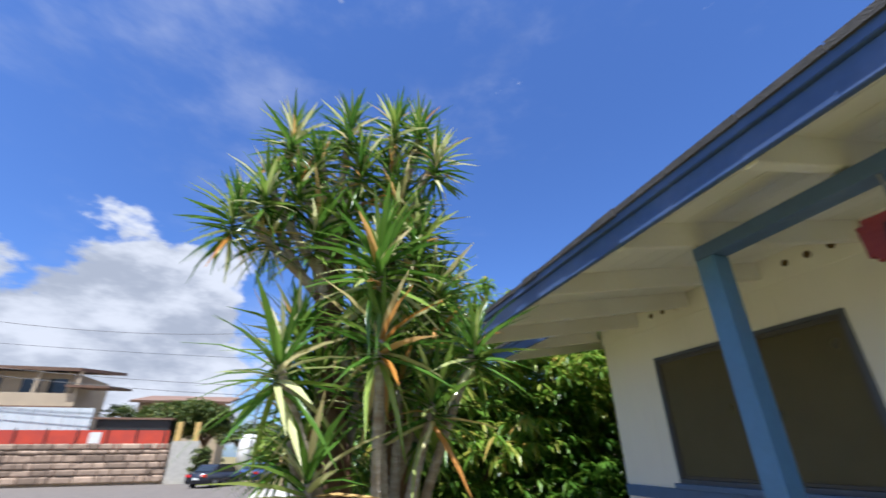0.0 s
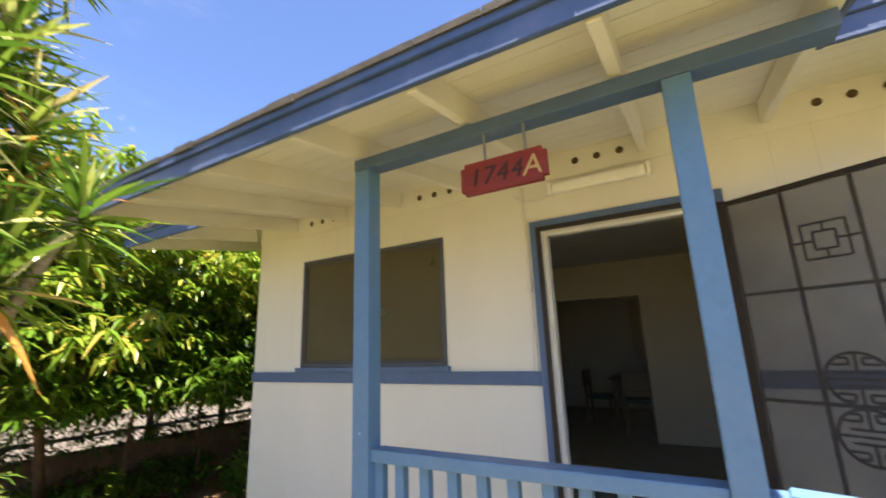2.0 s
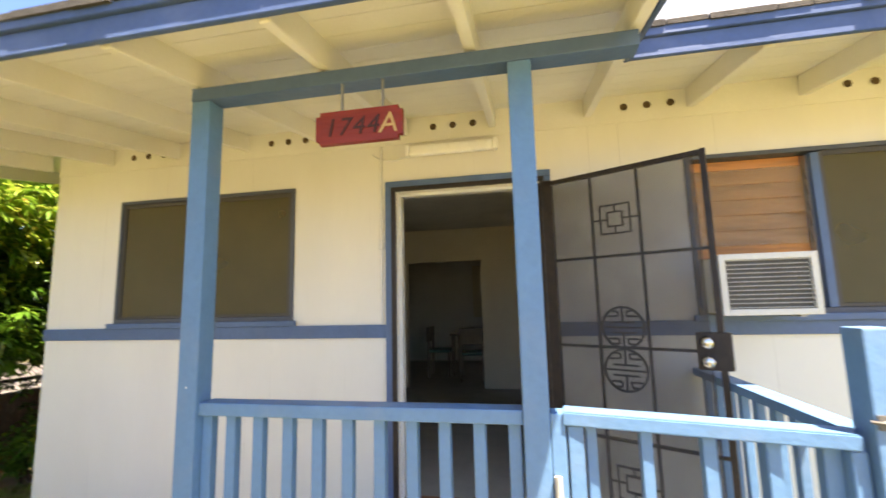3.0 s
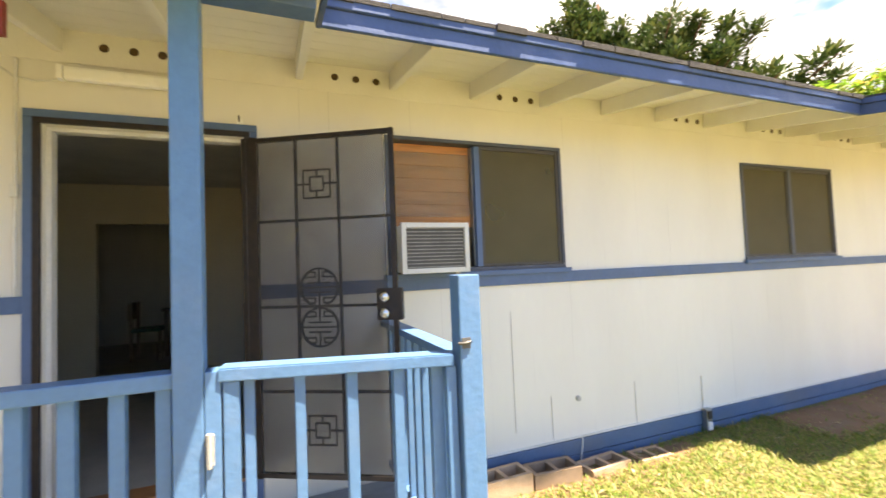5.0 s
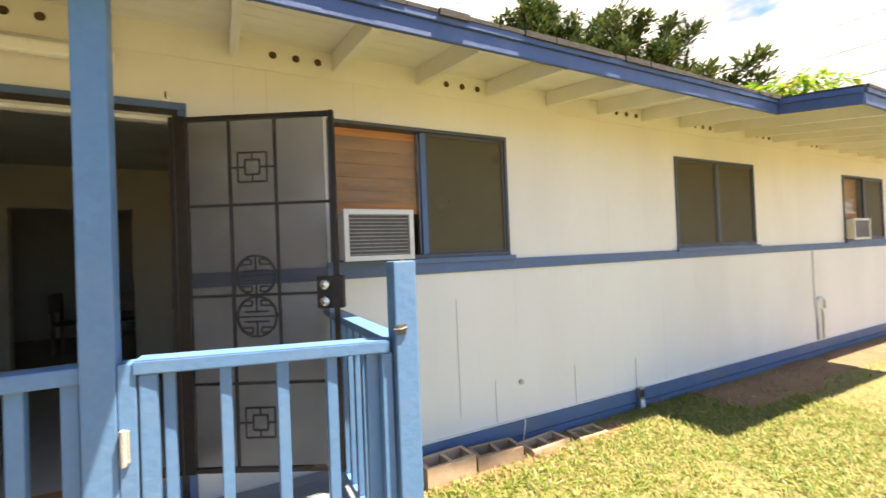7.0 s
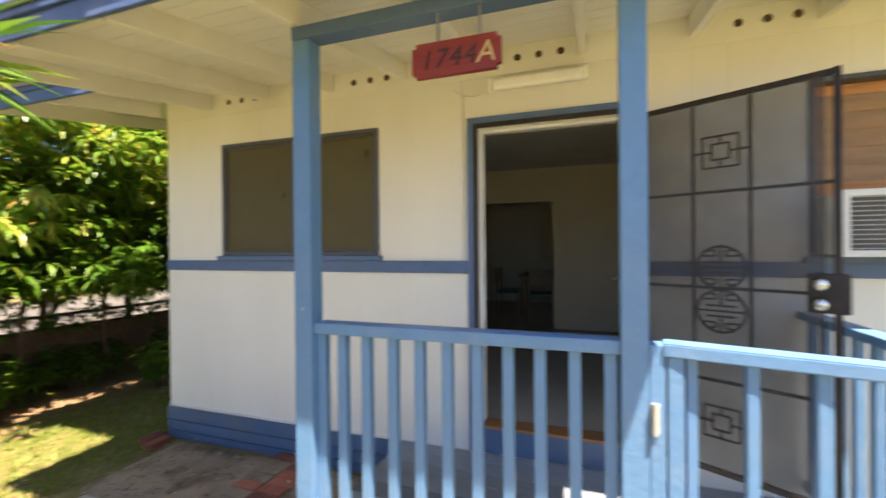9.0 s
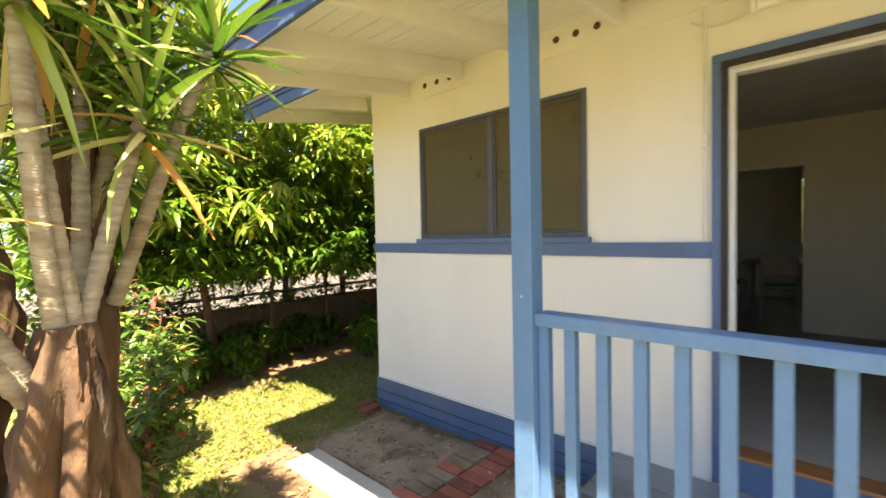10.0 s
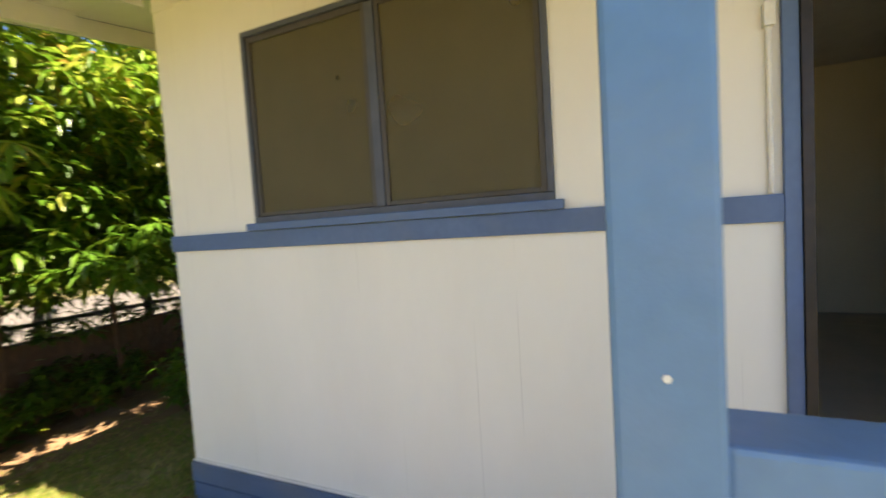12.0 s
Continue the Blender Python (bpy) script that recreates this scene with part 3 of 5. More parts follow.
# ---- openings ----


def window(name, key, label, screens=(True, True), ac=False):
    y0, y1, z0, z1 = WIN[key]
    ym = (y0 + y1) / 2 + (0.0 if key != "b" else 0.03)
    w = thing(name, (WX, ym, z0), label, "window", kind="structure")
    e = 0.026
    bm = box(WX - 0.016, WX + 0.09, y0, y0 + e, z0 + 0.036, z1 - e - 0.001, bevel=0.003)
    box(WX - 0.016, WX + 0.09, y1 - e, y1, z0 + 0.036, z1 - e - 0.001, bm, 0.003)
    box(WX - 0.016, WX + 0.09, y0, y1, z1 - e, z1, bm, 0.003)
    box(WX - 0.016, WX + 0.09, y0, y1, z0, z0 + 0.035, bm, 0.003)
    part("window_frame", bm, SLATE, w)
    part("mullion", box(WX - 0.012, WX + 0.088, ym - 0.022, ym + 0.022, z0 + 0.036, z1 - 0.036, bevel=0.003), BLUE_TRIM if key == "b" else SLATE, w)
    part("window_sill", box(WX - 0.045, WX - 0.017, y0 - 0.035, y1 + 0.035, z0 - 0.033, z0 + 0.004, bevel=0.004), BLUE_TRIM, w)
    for k, (a, b) in enumerate(((ym + 0.024, y1 - 0.028), (y0 + 0.028, ym - 0.024))):
        if screens[k]:
            s = part("screen_panel", box(WX + 0.004, WX + 0.006, a + 0.02, b - 0.02, z0 + 0.055, z1 - 0.055), SCREEN, w, "dark brown insect screen")
            bm = bmesh.new()
            for q in ((a, a + 0.022, z0 + 0.037, z1 - 0.028), (b - 0.022, b, z0 + 0.037, z1 - 0.028), (a + 0.023, b - 0.023, z0 + 0.037, z0 + 0.057), (a + 0.023, b - 0.023, z1 - 0.057, z1 - 0.028)):
                box(WX - 0.006, WX + 0.012, *q, bm, 0.002)
            part("screen_frame", bm, SCREEN_FRAME, s)
        zl = z0 + 0.05 + (0.36 if (ac and k == 0) else 0)
        while zl < z1 - 0.09:
            lv = part("louver", bar((WX + 0.03, (a + b) / 2, zl), (WX + 0.062, (a + b) / 2, zl + 0.094), b - a - 0.016, 0.005, up=(1, 0, 0)), GLASS, w)
            lv.visible_shadow = False
            zl += 0.095
        bm = bmesh.new()
        for yy in (a + 0.004, b - 0.004):
            box(WX + 0.02, WX + 0.07, yy - 0.004, yy + 0.004, z0 + 0.04, z1 - 0.04, bm)
        part("louver_track", bm, STEEL, w)
        if ac and k == 0:
            part("backing_board", box(WX + 0.075, WX + 0.085, a, b, z0 + 0.34, z1 - 0.028), PLYWOOD, w, "orange-brown plywood board behind the glass louvers")
    return w


window("window_1", "a", "wide window with dark brown screens and a blue frame")
window("window_2", "b", "window with one dark screen and plywood behind glass louvers", (False, True), True)
window("window_3", "c", "wide window with two dark brown screens")
window("window_4", "d", "window with a dark screen and an air conditioner opening", (False, True), True)
wr = thing("window_5", (X_BACK, 0.8, 0.95), "small rear window with pale frame", "window", kind="structure")
bm = box(X_BACK - 0.01, X_BACK + 0.09, 0.45, 0.5, 0.95, 2.1)
box(X_BACK - 0.01, X_BACK + 0.09, 0.84, 1.25, 0.95, 2.1, bm)
box(X_BACK - 0.01, X_BACK + 0.09, 0.501, 0.839, 2.04, 2.1, bm)
part("window_frame", bm, INNER, wr)


def air_conditioner(y0, y1, z0, z1, x0, label):
    t = thing("air_conditioner", ((x0 + WX) / 2, (y0 + y1) / 2, z0), label, "air conditioner", "window air conditioners")
    part("case", box(x0 + 0.02, WX + 0.02, y0 + 0.012, y1 - 0.012, z0 + 0.01, z1 - 0.01, bevel=0.008), AC_WHITE, t)
    bm = bmesh.new()
    f = 0.032
    for q in ((y0, y0 + f, z0, z1), (y1 - f, y1, z0, z1), (y0 + f, y1 - f, z0, z0 + f), (y0 + f, y1 - f, z1 - f, z1)):
        box(x0 - 0.01, x0 + 0.019, *q, bm, 0.004)
    part("front_frame", bm, AC_WHITE, t, "yellowed white plastic frame")
    part("coil", box(x0 + 0.010, x0 + 0.018, y0 + f, y1 - f, z0 + f, z1 - f), DARK_GREY, t, "dark coil behind the grille")
    n = 12
    for i in range(n):
        z = z0 + f + 0.008 + (z1 - z0 - 2 * f - 0.012) * i / (n - 1)
        part("slat", bar((x0 - 0.002, y0 + f, z), (x0 - 0.002, y1 - f, z), 0.010, 0.005), AC_GREY, t)
    part("outer_bracket", box(x0 + 0.03, WX - 0.018, y0 + 0.06, y0 + 0.09, z0 - 0.012, z0 + 0.009), STEEL, t)
    return t


air_conditioner(-1.415, -0.95, 1.178, 1.503, 2.62, "white window air conditioner with a grey slatted grille")
air_conditioner(-9.021, -8.477, 1.177, 1.493, 2.792, "small white window air conditioner in the far window")

# door frame, threshold and the open leaf
d1 = thing("door_1", (WX, 0.44, 0), "blue-trimmed front doorway with a white door standing open", "door", kind="structure")
y0, y1, zf, zt = DOOR
bm = box(WX - 0.022, WX - 0.0005, y1 + 0.031, y1 + 0.074, -0.17, zt + 0.03, bevel=0.003)
box(WX - 0.022, WX - 0.0005, y0 - 0.072, y0 - 0.031, -0.17, zt + 0.03, bm, 0.003)
box(WX - 0.022, WX - 0.0005, y0 - 0.072, y1 + 0.074, zt + 0.031, zt + 0.074, bm, 0.003)
part("casing", bm, BLUE_TRIM, d1, "blue-painted door casing")
bm = box(WX - 0.03, WX - 0.0005, y1 + 0.001, y1 + 0.030, -0.16, zt, bevel=0.002)
box(WX - 0.03, WX - 0.0005, y0 - 0.030, y0 - 0.001, -0.16, zt, bm, 0.002)
box(WX - 0.03, WX - 0.0005, y0 - 0.030, y1 + 0.030, zt + 0.001, zt + 0.030, bm, 0.002)
part("gate_frame", bm, IRON, d1, "dark iron frame inside the casing")
bm = box(WX + 0.045, WX + 0.11, y1 - 0.022, y1 - 0.001, 0.021, zt - 0.002)
box(WX + 0.045, WX + 0.11, y0 + 0.001, y0 + 0.022, 0.021, zt - 0.002, bm)
box(WX + 0.045, WX + 0.11, y0 + 0.023, y1 - 0.023, zt - 0.022, zt - 0.002, bm)
part("jamb", bm, TRIM_WHITE, d1, "white-painted door jamb")
part("threshold", box(WX - 0.03, WX + 0.12, y0 + 0.002, y1 - 0.002, 0.0, 0.02, bevel=0.005), OAK, d1, "worn orange-brown wooden threshold")
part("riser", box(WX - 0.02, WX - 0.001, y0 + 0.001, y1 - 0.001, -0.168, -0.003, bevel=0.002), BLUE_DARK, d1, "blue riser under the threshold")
leaf = part("door_leaf", box(WX + 0.12, WX + 0.98, y0 - 0.025, y0 + 0.015, 0.03, zt - 0.025, bevel=0.004), TRIM_WHITE, d1, "white flush door leaf standing open")
part("door_handle", tube([(3.80, y0 + 0.016, 0.98), (3.80, y0 + 0.07, 0.98), (3.79, y0 + 0.08, 0.98), (3.69, y0 + 0.08, 0.98)], 0.011, 8), CHROME, leaf, "chrome lever handle", True)
part("hinge", box(WX + 0.105, WX + 0.125, y0 + 0.015, y0 + 0.02, 1.68, 1.79), OAK, leaf, "brass hinge")
part("hinge", box(WX + 0.105, WX + 0.125, y0 + 0.015, y0 + 0.02, 0.28, 0.39), OAK, leaf, "brass hinge")

# iron security gate, swung out over the porch
HINGE, FREE = Vector((2.862, -0.045, 0)), Vector((2.412, -0.862, 0))
gate = thing("security_gate", (2.63, -0.45, 0.02), "black iron screen security door swung open over the porch", "security door")
GD = (FREE - HINGE).normalized()
GW = (FREE - HINGE).length


def gp(u, z, off=0.0):
    return HINGE + GD * (u * GW) + Vector((GD.y, -GD.x, 0)) * off + Vector((0, 0, z))


for u, wd in ((0.045, 0.10), (0.985, 0.028)):
    part("stile", bar(gp(u, 0.02), gp(u, 2.035), 0.03, wd, up=GD, bevel=0.003), IRON, gate)
for z in (0.04, 2.018):
    part("top_rail" if z > 1 else "bottom_rail", bar(gp(0.07, z), gp(0.97, z), 0.03, 0.026, bevel=0.002), IRON, gate)
for z in (0.521, 1.014, 1.524):
    part("crossbar", bar(gp(0.07, z), gp(0.97, z), 0.014, 0.016), IRON, gate)
for u in (0.357, 0.637):
    part("upright", bar(gp(u, 0.06), gp(u, 2.0), 0.014, 0.016, up=GD), IRON, gate)
part("mesh_panel", bar(gp(0.06, 1.03, 0.012), gp(0.94, 1.03, 0.012), 0.002, 1.95), GATE_MESH, gate, "grey see-through insect mesh")
UC = 0.495


def stroke(pts, uc, zc, s, bm, w=0.010):
    for (a, b), (c, d) in zip(pts, pts[1:]):
        bar(gp(uc + a * s / GW, zc + b * s), gp(uc + c * s / GW, zc + d * s), w, w, bm)


for zc in (1.735, 0.30):
    bm = bmesh.new()
    for r in (0.45, 0.9):
        stroke([(-r, -r), (r, -r), (r, r), (-r, r), (-r, -r)], UC, zc, 0.092, bm)
    for a in ((-1.5, 0, -0.45, 0), (0.45, 0, 1.5, 0), (0, 0.45, 0, 0.9), (0, -0.9, 0, -0.45)):
        stroke([a[:2], a[2:]], UC, zc, 0.092, bm)
    part("square_motif", bm, IRON, gate, "nested square fretwork")
for zc in (1.123, 0.892):
    bm = bmesh.new()
    stroke([(math.cos(k * math.tau / 28), math.sin(k * math.tau / 28)) for k in range(29)], UC, zc, 0.112, bm, 0.012)
    for s in (1, -1):
        stroke([(0, 0.25 * s), (0, 0.98 * s)], UC, zc, 0.112, bm)
        stroke([(-0.6, 0.25 * s), (0.6, 0.25 * s)], UC, zc, 0.112, bm)
        stroke([(-0.72, 0.55 * s), (-0.22, 0.55 * s), (-0.22, 0.8 * s), (-0.5, 0.8 * s)], UC, zc, 0.112, bm)
        stroke([(0.72, 0.55 * s), (0.22, 0.55 * s), (0.22, 0.8 * s), (0.5, 0.8 * s)], UC, zc, 0.112, bm)
    stroke([(-0.97, 0.0), (-0.35, 0.0)], UC, zc, 0.112, bm)
    stroke([(0.35, 0.0), (0.97, 0.0)], UC, zc, 0.112, bm)
    stroke([(-0.3, 0.0), (0.3, 0.0)], UC, zc, 0.112, bm)
    part("round_motif", bm, IRON, gate, "round longevity fretwork medallion")
lock = part("lock_box", bar(gp(0.872, 1.017), gp(1.03, 1.017), 0.05, 0.18, bevel=0.004), IRON, gate, "black lock box")
for z in (1.06, 0.968):
    c, n = gp(0.925, z), Vector((GD.y, -GD.x, 0))
    part("knob", tube([c + n * 0.02, c + n * 0.03, c + n * 0.045, c + n * 0.06, c + n * 0.066], [0.034, 0.034, 0.022, 0.03, 0.012], 16), CHROME, lock, "round chrome lock knob", True)
    part("knob", tube([c - n * 0.02, c - n * 0.03, c - n * 0.045, c - n * 0.06, c - n * 0.066], [0.034, 0.034, 0.022, 0.03, 0.012], 16), CHROME, lock, "round chrome lock knob", True)
for z in (0.3, 1.0, 1.75):
    part("hinge", tube([gp(-0.01, z - 0.05), gp(-0.01, z + 0.05)], 0.011, 8), IRON, gate)
part("hinge_post", box(2.835, 2.877, -0.115, -0.055, 0.02, 2.045, bevel=0.003), IRON, gate, "dark iron side frame")

# ---- porch ----
PX0, PX1 = 1.65, 1.74


def post(y0, y1, x0, x1, z0, z1, label, paint=BLUE):
    t = thing("porch_post", ((x0 + x1) / 2, (y0 + y1) / 2, z0), label, "post", "porch posts")
    part("shaft", box(x0, x1, y0, y1, z0, z1, bevel=0.006), paint, t)
    return t


p1 = post(1.39, 1.48, PX0, PX1, -0.5, 2.191, "blue-painted wooden porch post beside the railing")
c = Vector((PX0 - 0.001, 1.435, 0.967))
part("chip", tube([c, c + Vector((-0.001, 0, 0))], 0.004, 6), TRIM_WHITE, p1, "white paint chip")
p2 = post(0.008, 0.098, PX0, PX1, -0.5, 2.191, "blue-painted wooden porch post beside the gate")
p3 = post(-0.95, -0.86, 1.535, 1.625, -0.5, 1.182, "short pale blue wooden gate post with a latch", BLUE)
part("latch", tube([(1.54, -0.855, 0.925), (1.525, -0.875, 0.925), (1.525, -0.90, 0.93)], 0.006, 6), DARK_GREY, p3, "rusty metal latch")
part("latch_plate", box(1.529, 1.534, -0.90, -0.865, 0.905, 0.945), DARK_GREY, p3)
beam = thing("porch_beam", (1.69, 0.6, 2.2), "blue-painted beam carrying the porch eave", "beam")
# the eave's shade is put into the beam colour, darker than the posts
part("timber", box(PX0 - 0.002, PX1 + 0.002, E1[0] + 0.03, 1.482, 2.192, 2.252, bevel=0.004), BLUE_TRIM, beam)

rail = thing("porch_railing", (1.69, 0.75, DECK_Z), "blue-painted wooden railing with square balusters", "railing", "porch railings")
part("top_rail", box(1.665, 1.755, 0.0985, 1.3895, 0.854, 0.905, bevel=0.006), BLUE, rail)
part("bottom_rail", box(1.69, 1.73, 0.0985, 1.3895, -0.09, -0.05, bevel=0.003), BLUE, rail)
BAL_Y = [1.366, 1.258, 1.137, 1.008, 0.883, 0.76, 0.632, 0.506, 0.383, 0.255, 0.13]
bal = None
for y in BAL_Y:
    if bal is None:
        bal = part("baluster", box(1.691, 1.729, y - 0.022, y + 0.022, -0.0495, 0.8535, bevel=0.003), BLUE, rail)
        by = y
    else:
        o = new("baluster", bal.data)
        o.parent, o.location = rail, (0, y - by, 0)
side = thing("side_railing", (2.25, -0.905, DECK_Z), "blue-painted side railing running back to the house", "railing", "porch railings")
part("top_rail", box(1.626, WX - 0.022, -0.95, -0.86, 0.835, 0.875, bevel=0.005), BLUE, side)
part("bottom_rail", box(1.626, WX - 0.022, -0.925, -0.885, -0.09, -0.05, bevel=0.003), BLUE, side)
for i in range(9):
    x = 1.72 + i * 0.135
    part("baluster", box(x - 0.02, x + 0.02, -0.922, -0.888, -0.0495, 0.8345, bevel=0.003), BLUE, side)

G0, G1 = Vector((1.69, -0.045, 0)), Vector((1.60, -0.845, 0))
pg = thing("porch_gate", ((G0 + G1) / 2 + Vector((0, 0, -0.1)))[:], "blue-painted wooden baluster gate, closed, with a metal hinge", "gate")
gd = (G1 - G0).normalized()


def gq(u, z, off=0.0):
    return G0 + (G1 - G0) * u + Vector((gd.y, -gd.x, 0)) * off + Vector((0, 0, z))


part("top_rail", bar(gq(-0.01, 0.886), gq(1.0, 0.862), 0.095, 0.046, bevel=0.005), BLUE, pg)
part("bottom_rail", bar(gq(0.0, -0.06), gq(1.0, -0.07), 0.036, 0.07, bevel=0.003), BLUE, pg)
for u, w, off, top in ((0.038, 0.05, 0.02, 0.862), (0.1, 0.034, -0.01, 0.86), (0.307, 0.036, 0.01, 0.855), (0.528, 0.04, 0.01, 0.85), (0.735, 0.038, 0.01, 0.845), (0.925, 0.05, -0.012, 0.84), (0.985, 0.042, 0.02, 0.838)):
    part("baluster", bar(gq(u, -0.12, off), gq(u, top, off), w, 0.034, up=(1, 0, 0), bevel=0.003), BLUE, pg)
hb = part("hinge", box(1.640, 1.6495, -0.022, 0.004, 0.60, 0.70, bevel=0.002), KERB, pg, "galvanised butt hinge")
part("hinge_pin", tube([(1.635, -0.008, 0.595), (1.635, -0.008, 0.705)], 0.008, 8), KERB, hb)
hp = thing("hinge_board", (1.69, -0.02, DECK_Z), "blue-painted hanging board beside the gate", "board")
part("board", box(1.652, 1.73, -0.042, 0.0065, -0.168, 0.90, bevel=0.004), BLUE, hp)

deck = thing("porch_deck", (2.3, 0.3, -0.48), "grey-painted plank porch deck with blue edge boards", "deck", kind="structure")
x = 1.63
while x < 2.86:
    part("plank", box(x + 0.002, min(x + 0.138, 2.876), -0.98, 1.52, -0.205, DECK_Z, bevel=0.003), DECK, deck)
    x += 0.14
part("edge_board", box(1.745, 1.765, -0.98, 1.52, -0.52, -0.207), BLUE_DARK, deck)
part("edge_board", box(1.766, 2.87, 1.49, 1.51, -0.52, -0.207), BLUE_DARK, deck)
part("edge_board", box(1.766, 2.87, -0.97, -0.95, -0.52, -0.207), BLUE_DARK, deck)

# hanging house-number board
sign = thing("house_number_sign", (1.665, 0.69, 1.93), "red wooden hanging sign with notched corners reading 1744 A", "sign")
SY0, SY1, SZ0, SZ1, SX = 0.515, 0.886, 1.932, 2.072, 1.665
bm = bmesh.new()
nt = 0.018
prof = [(SY0 + nt, SZ0), (SY1 - nt, SZ0), (SY1 - nt, SZ0 + nt), (SY1, SZ0 + nt), (SY1, SZ1 - nt), (SY1 - nt, SZ1 - nt), (SY1 - nt, SZ1), (SY0 + nt, SZ1), (SY0 + nt, SZ1 - nt), (SY0, SZ1 - nt), (SY0, SZ0 + nt), (SY0 + nt, SZ0 + nt)]
f = bm.faces.new([bm.verts.new((SX - 0.011, y, z)) for y, z in prof])
ext = bmesh.ops.extrude_face_region(bm, geom=[f])
bmesh.ops.translate(bm, verts=[v for v in ext["geom"] if isinstance(v, bmesh.types.BMVert)], vec=(0.022, 0, 0))
bmesh.ops.recalc_face_normals(bm, faces=bm.faces)
part("board", bm, SIGN_RED, sign)
part("lip", box(SX - 0.014, SX - 0.0112, SY0 + 0.02, SY1 - 0.02, SZ0 + 0.001, SZ0 + 0.010), SIGN_RED, sign)
for y in (0.60, 0.775):
    part("hanger", tube([(SX, y, SZ1 - 0.005), (SX, y, 2.195)], 0.006, 6), STEEL, sign, "metal hanging strap")


def letters(txt, y_left, z_base, size, x, material, shear=0.0):
    cu = bpy.data.curves.new("lettering", "FONT")
    cu.body, cu.size, cu.extrude, cu.shear, cu.space_character = txt, size, 0.0015, shear, 1.12
    tmp = new("lettering_source", cu)
    me = bpy.data.meshes.new_from_object(tmp.evaluated_get(bpy.context.evaluated_depsgraph_get()))
    bpy.data.objects.remove(tmp)
    m = Matrix(((0, 0, -1, x), (-1, 0, 0, y_left), (0, 1, 0, z_base), (0, 0, 0, 1)))
    me.transform(Matrix.Translation(-ORIGIN[sign.name]) @ m)
    me.materials.clear()
    me.materials.append(material)
    ob = new("lettering", me)
    ob.parent = sign
    return ob


letters("1744", 0.85, 1.965, 0.108, SX - 0.0135, SIGN_DARK, 0.2)
letters("A", 0.615, 1.962, 0.118, SX - 0.0135, SIGN_CREAM, 0.15)

lamp = thing("wall_light", (2.84, 0.52, 2.29), "white fluorescent batten light above the front door", "light fixture")
part("housing", box(2.845, 2.89, 0.205, 0.835, 2.305, 2.365, bevel=0.004), LAMP_WHITE, lamp)
part("diffuser", box(2.795, 2.844, 0.235, 0.805, 2.28, 2.35, bevel=0.016), LAMP_WHITE, lamp, "unlit white plastic diffuser")
for y in (0.222, 0.818):
    part("end_cap", box(2.79, 2.844, y - 0.012, y + 0.012, 2.277, 2.353, bevel=0.004), LAMP_WHITE, lamp)
cable = thing("cable", (2.89, 0.9, 2.25), "thin white cable stapled along the wall", "cable")
part("run", tube([(2.888, 0.83, 2.31), (2.888, 0.95, 2.285), (2.888, 1.04, 2.30), (2.888, 1.10, 2.345)], 0.005, 6), TRIM_WHITE, cable)
conduit = thing("conduit", (2.89, 1.03, 1.2), "thin white conduit beside the door frame", "conduit")
part("pipe", tube([(2.89, 1.035, 1.15), (2.89, 1.035, 2.40)], 0.008, 8), TRIM_WHITE, conduit)
part("box", box(2.87, 2.899, 1.02, 1.05, 1.66, 1.73, bevel=0.003), TRIM_WHITE, conduit)

hook = thing("wall_hook", (2.88, -0.025, 2.155), "small white metal hook above the door casing", "hook")
part("plate", box(2.885, 2.8995, -0.041, -0.009, 2.125, 2.165, bevel=0.002), LAMP_WHITE, hook)
part("prong", tube([(2.886, -0.025, 2.155), (2.868, -0.025, 2.159), (2.864, -0.025, 2.185)], 0.005, 6), DARK_GREY, hook)
for yc in (2.99, 1.76, 0.512, -0.745, -1.99, -3.855, -5.09, -6.33, -7.57):
    v = thing("eave_vent", (WX - 0.012, yc, 2.5), "row of three round screened vent holes under the eave", "vent", "eave vents")
    for dy in (-0.14, 0, 0.14):
        c = Vector((WX - 0.0095, yc + dy, 2.506))
        r = part("ring", tube([c, c + Vector((-0.004, 0, 0)), c + Vector((-0.0045, 0, 0))], [0.029, 0.029, 0.024], 18), SOFFIT, v)
        part("mesh", tube([c + Vector((-0.0046, 0, 0)), c + Vector((-0.0056, 0, 0))], 0.0235, 18), VENT_DARK, r, "rusty dark vent mesh")

# pipes, meters and blocks along the long wall
tap = thing("hose_tap", (2.87, -7.57, 0.2), "white garden tap and bent pipe on the wall", "tap")
part("pipe", tube([(2.885, -7.5, -0.17), (2.885, -7.5, 0.36), (2.88, -7.53, 0.40), (2.87, -7.62, 0.40), (2.86, -7.65, 0.36), (2.86, -7.65, 0.25)], 0.017, 8), TRIM_WHITE, tap, smooth=True)
part("pipe", tube([(2.885, -7.66, -0.17), (2.885, -7.66, 0.18), (2.875, -7.6, 0.24)], 0.012, 8), TRIM_WHITE, tap, smooth=True)
part("conduit_run", tube([(2.888, -7.45, 0.3), (2.888, -7.45, 1.05)], 0.008, 6), TRIM_WHITE, tap)
out = thing("outdoor_socket", (2.85, -3.84, -0.3), "small grey outdoor socket box on the skirting", "socket")
part("box", box(2.83, 2.877, -3.87, -3.80, -0.36, -0.16, bevel=0.006), STEEL, out)
part("cover", box(2.822, 2.829, -3.862, -3.808, -0.25, -0.18, bevel=0.002), DARK, out)
part("cover", box(2.822, 2.829, -3.862, -3.808, -0.345, -0.275, bevel=0.002), TRIM_WHITE, out)
part("cable", tube([(2.89, -3.835, -0.165), (2.89, -3.835, 0.12)], 0.003, 6), KERB, out)
cap = thing("pipe_cap", (2.89, -2.45, 0.12), "small round capped pipe on the white wall", "pipe cap")
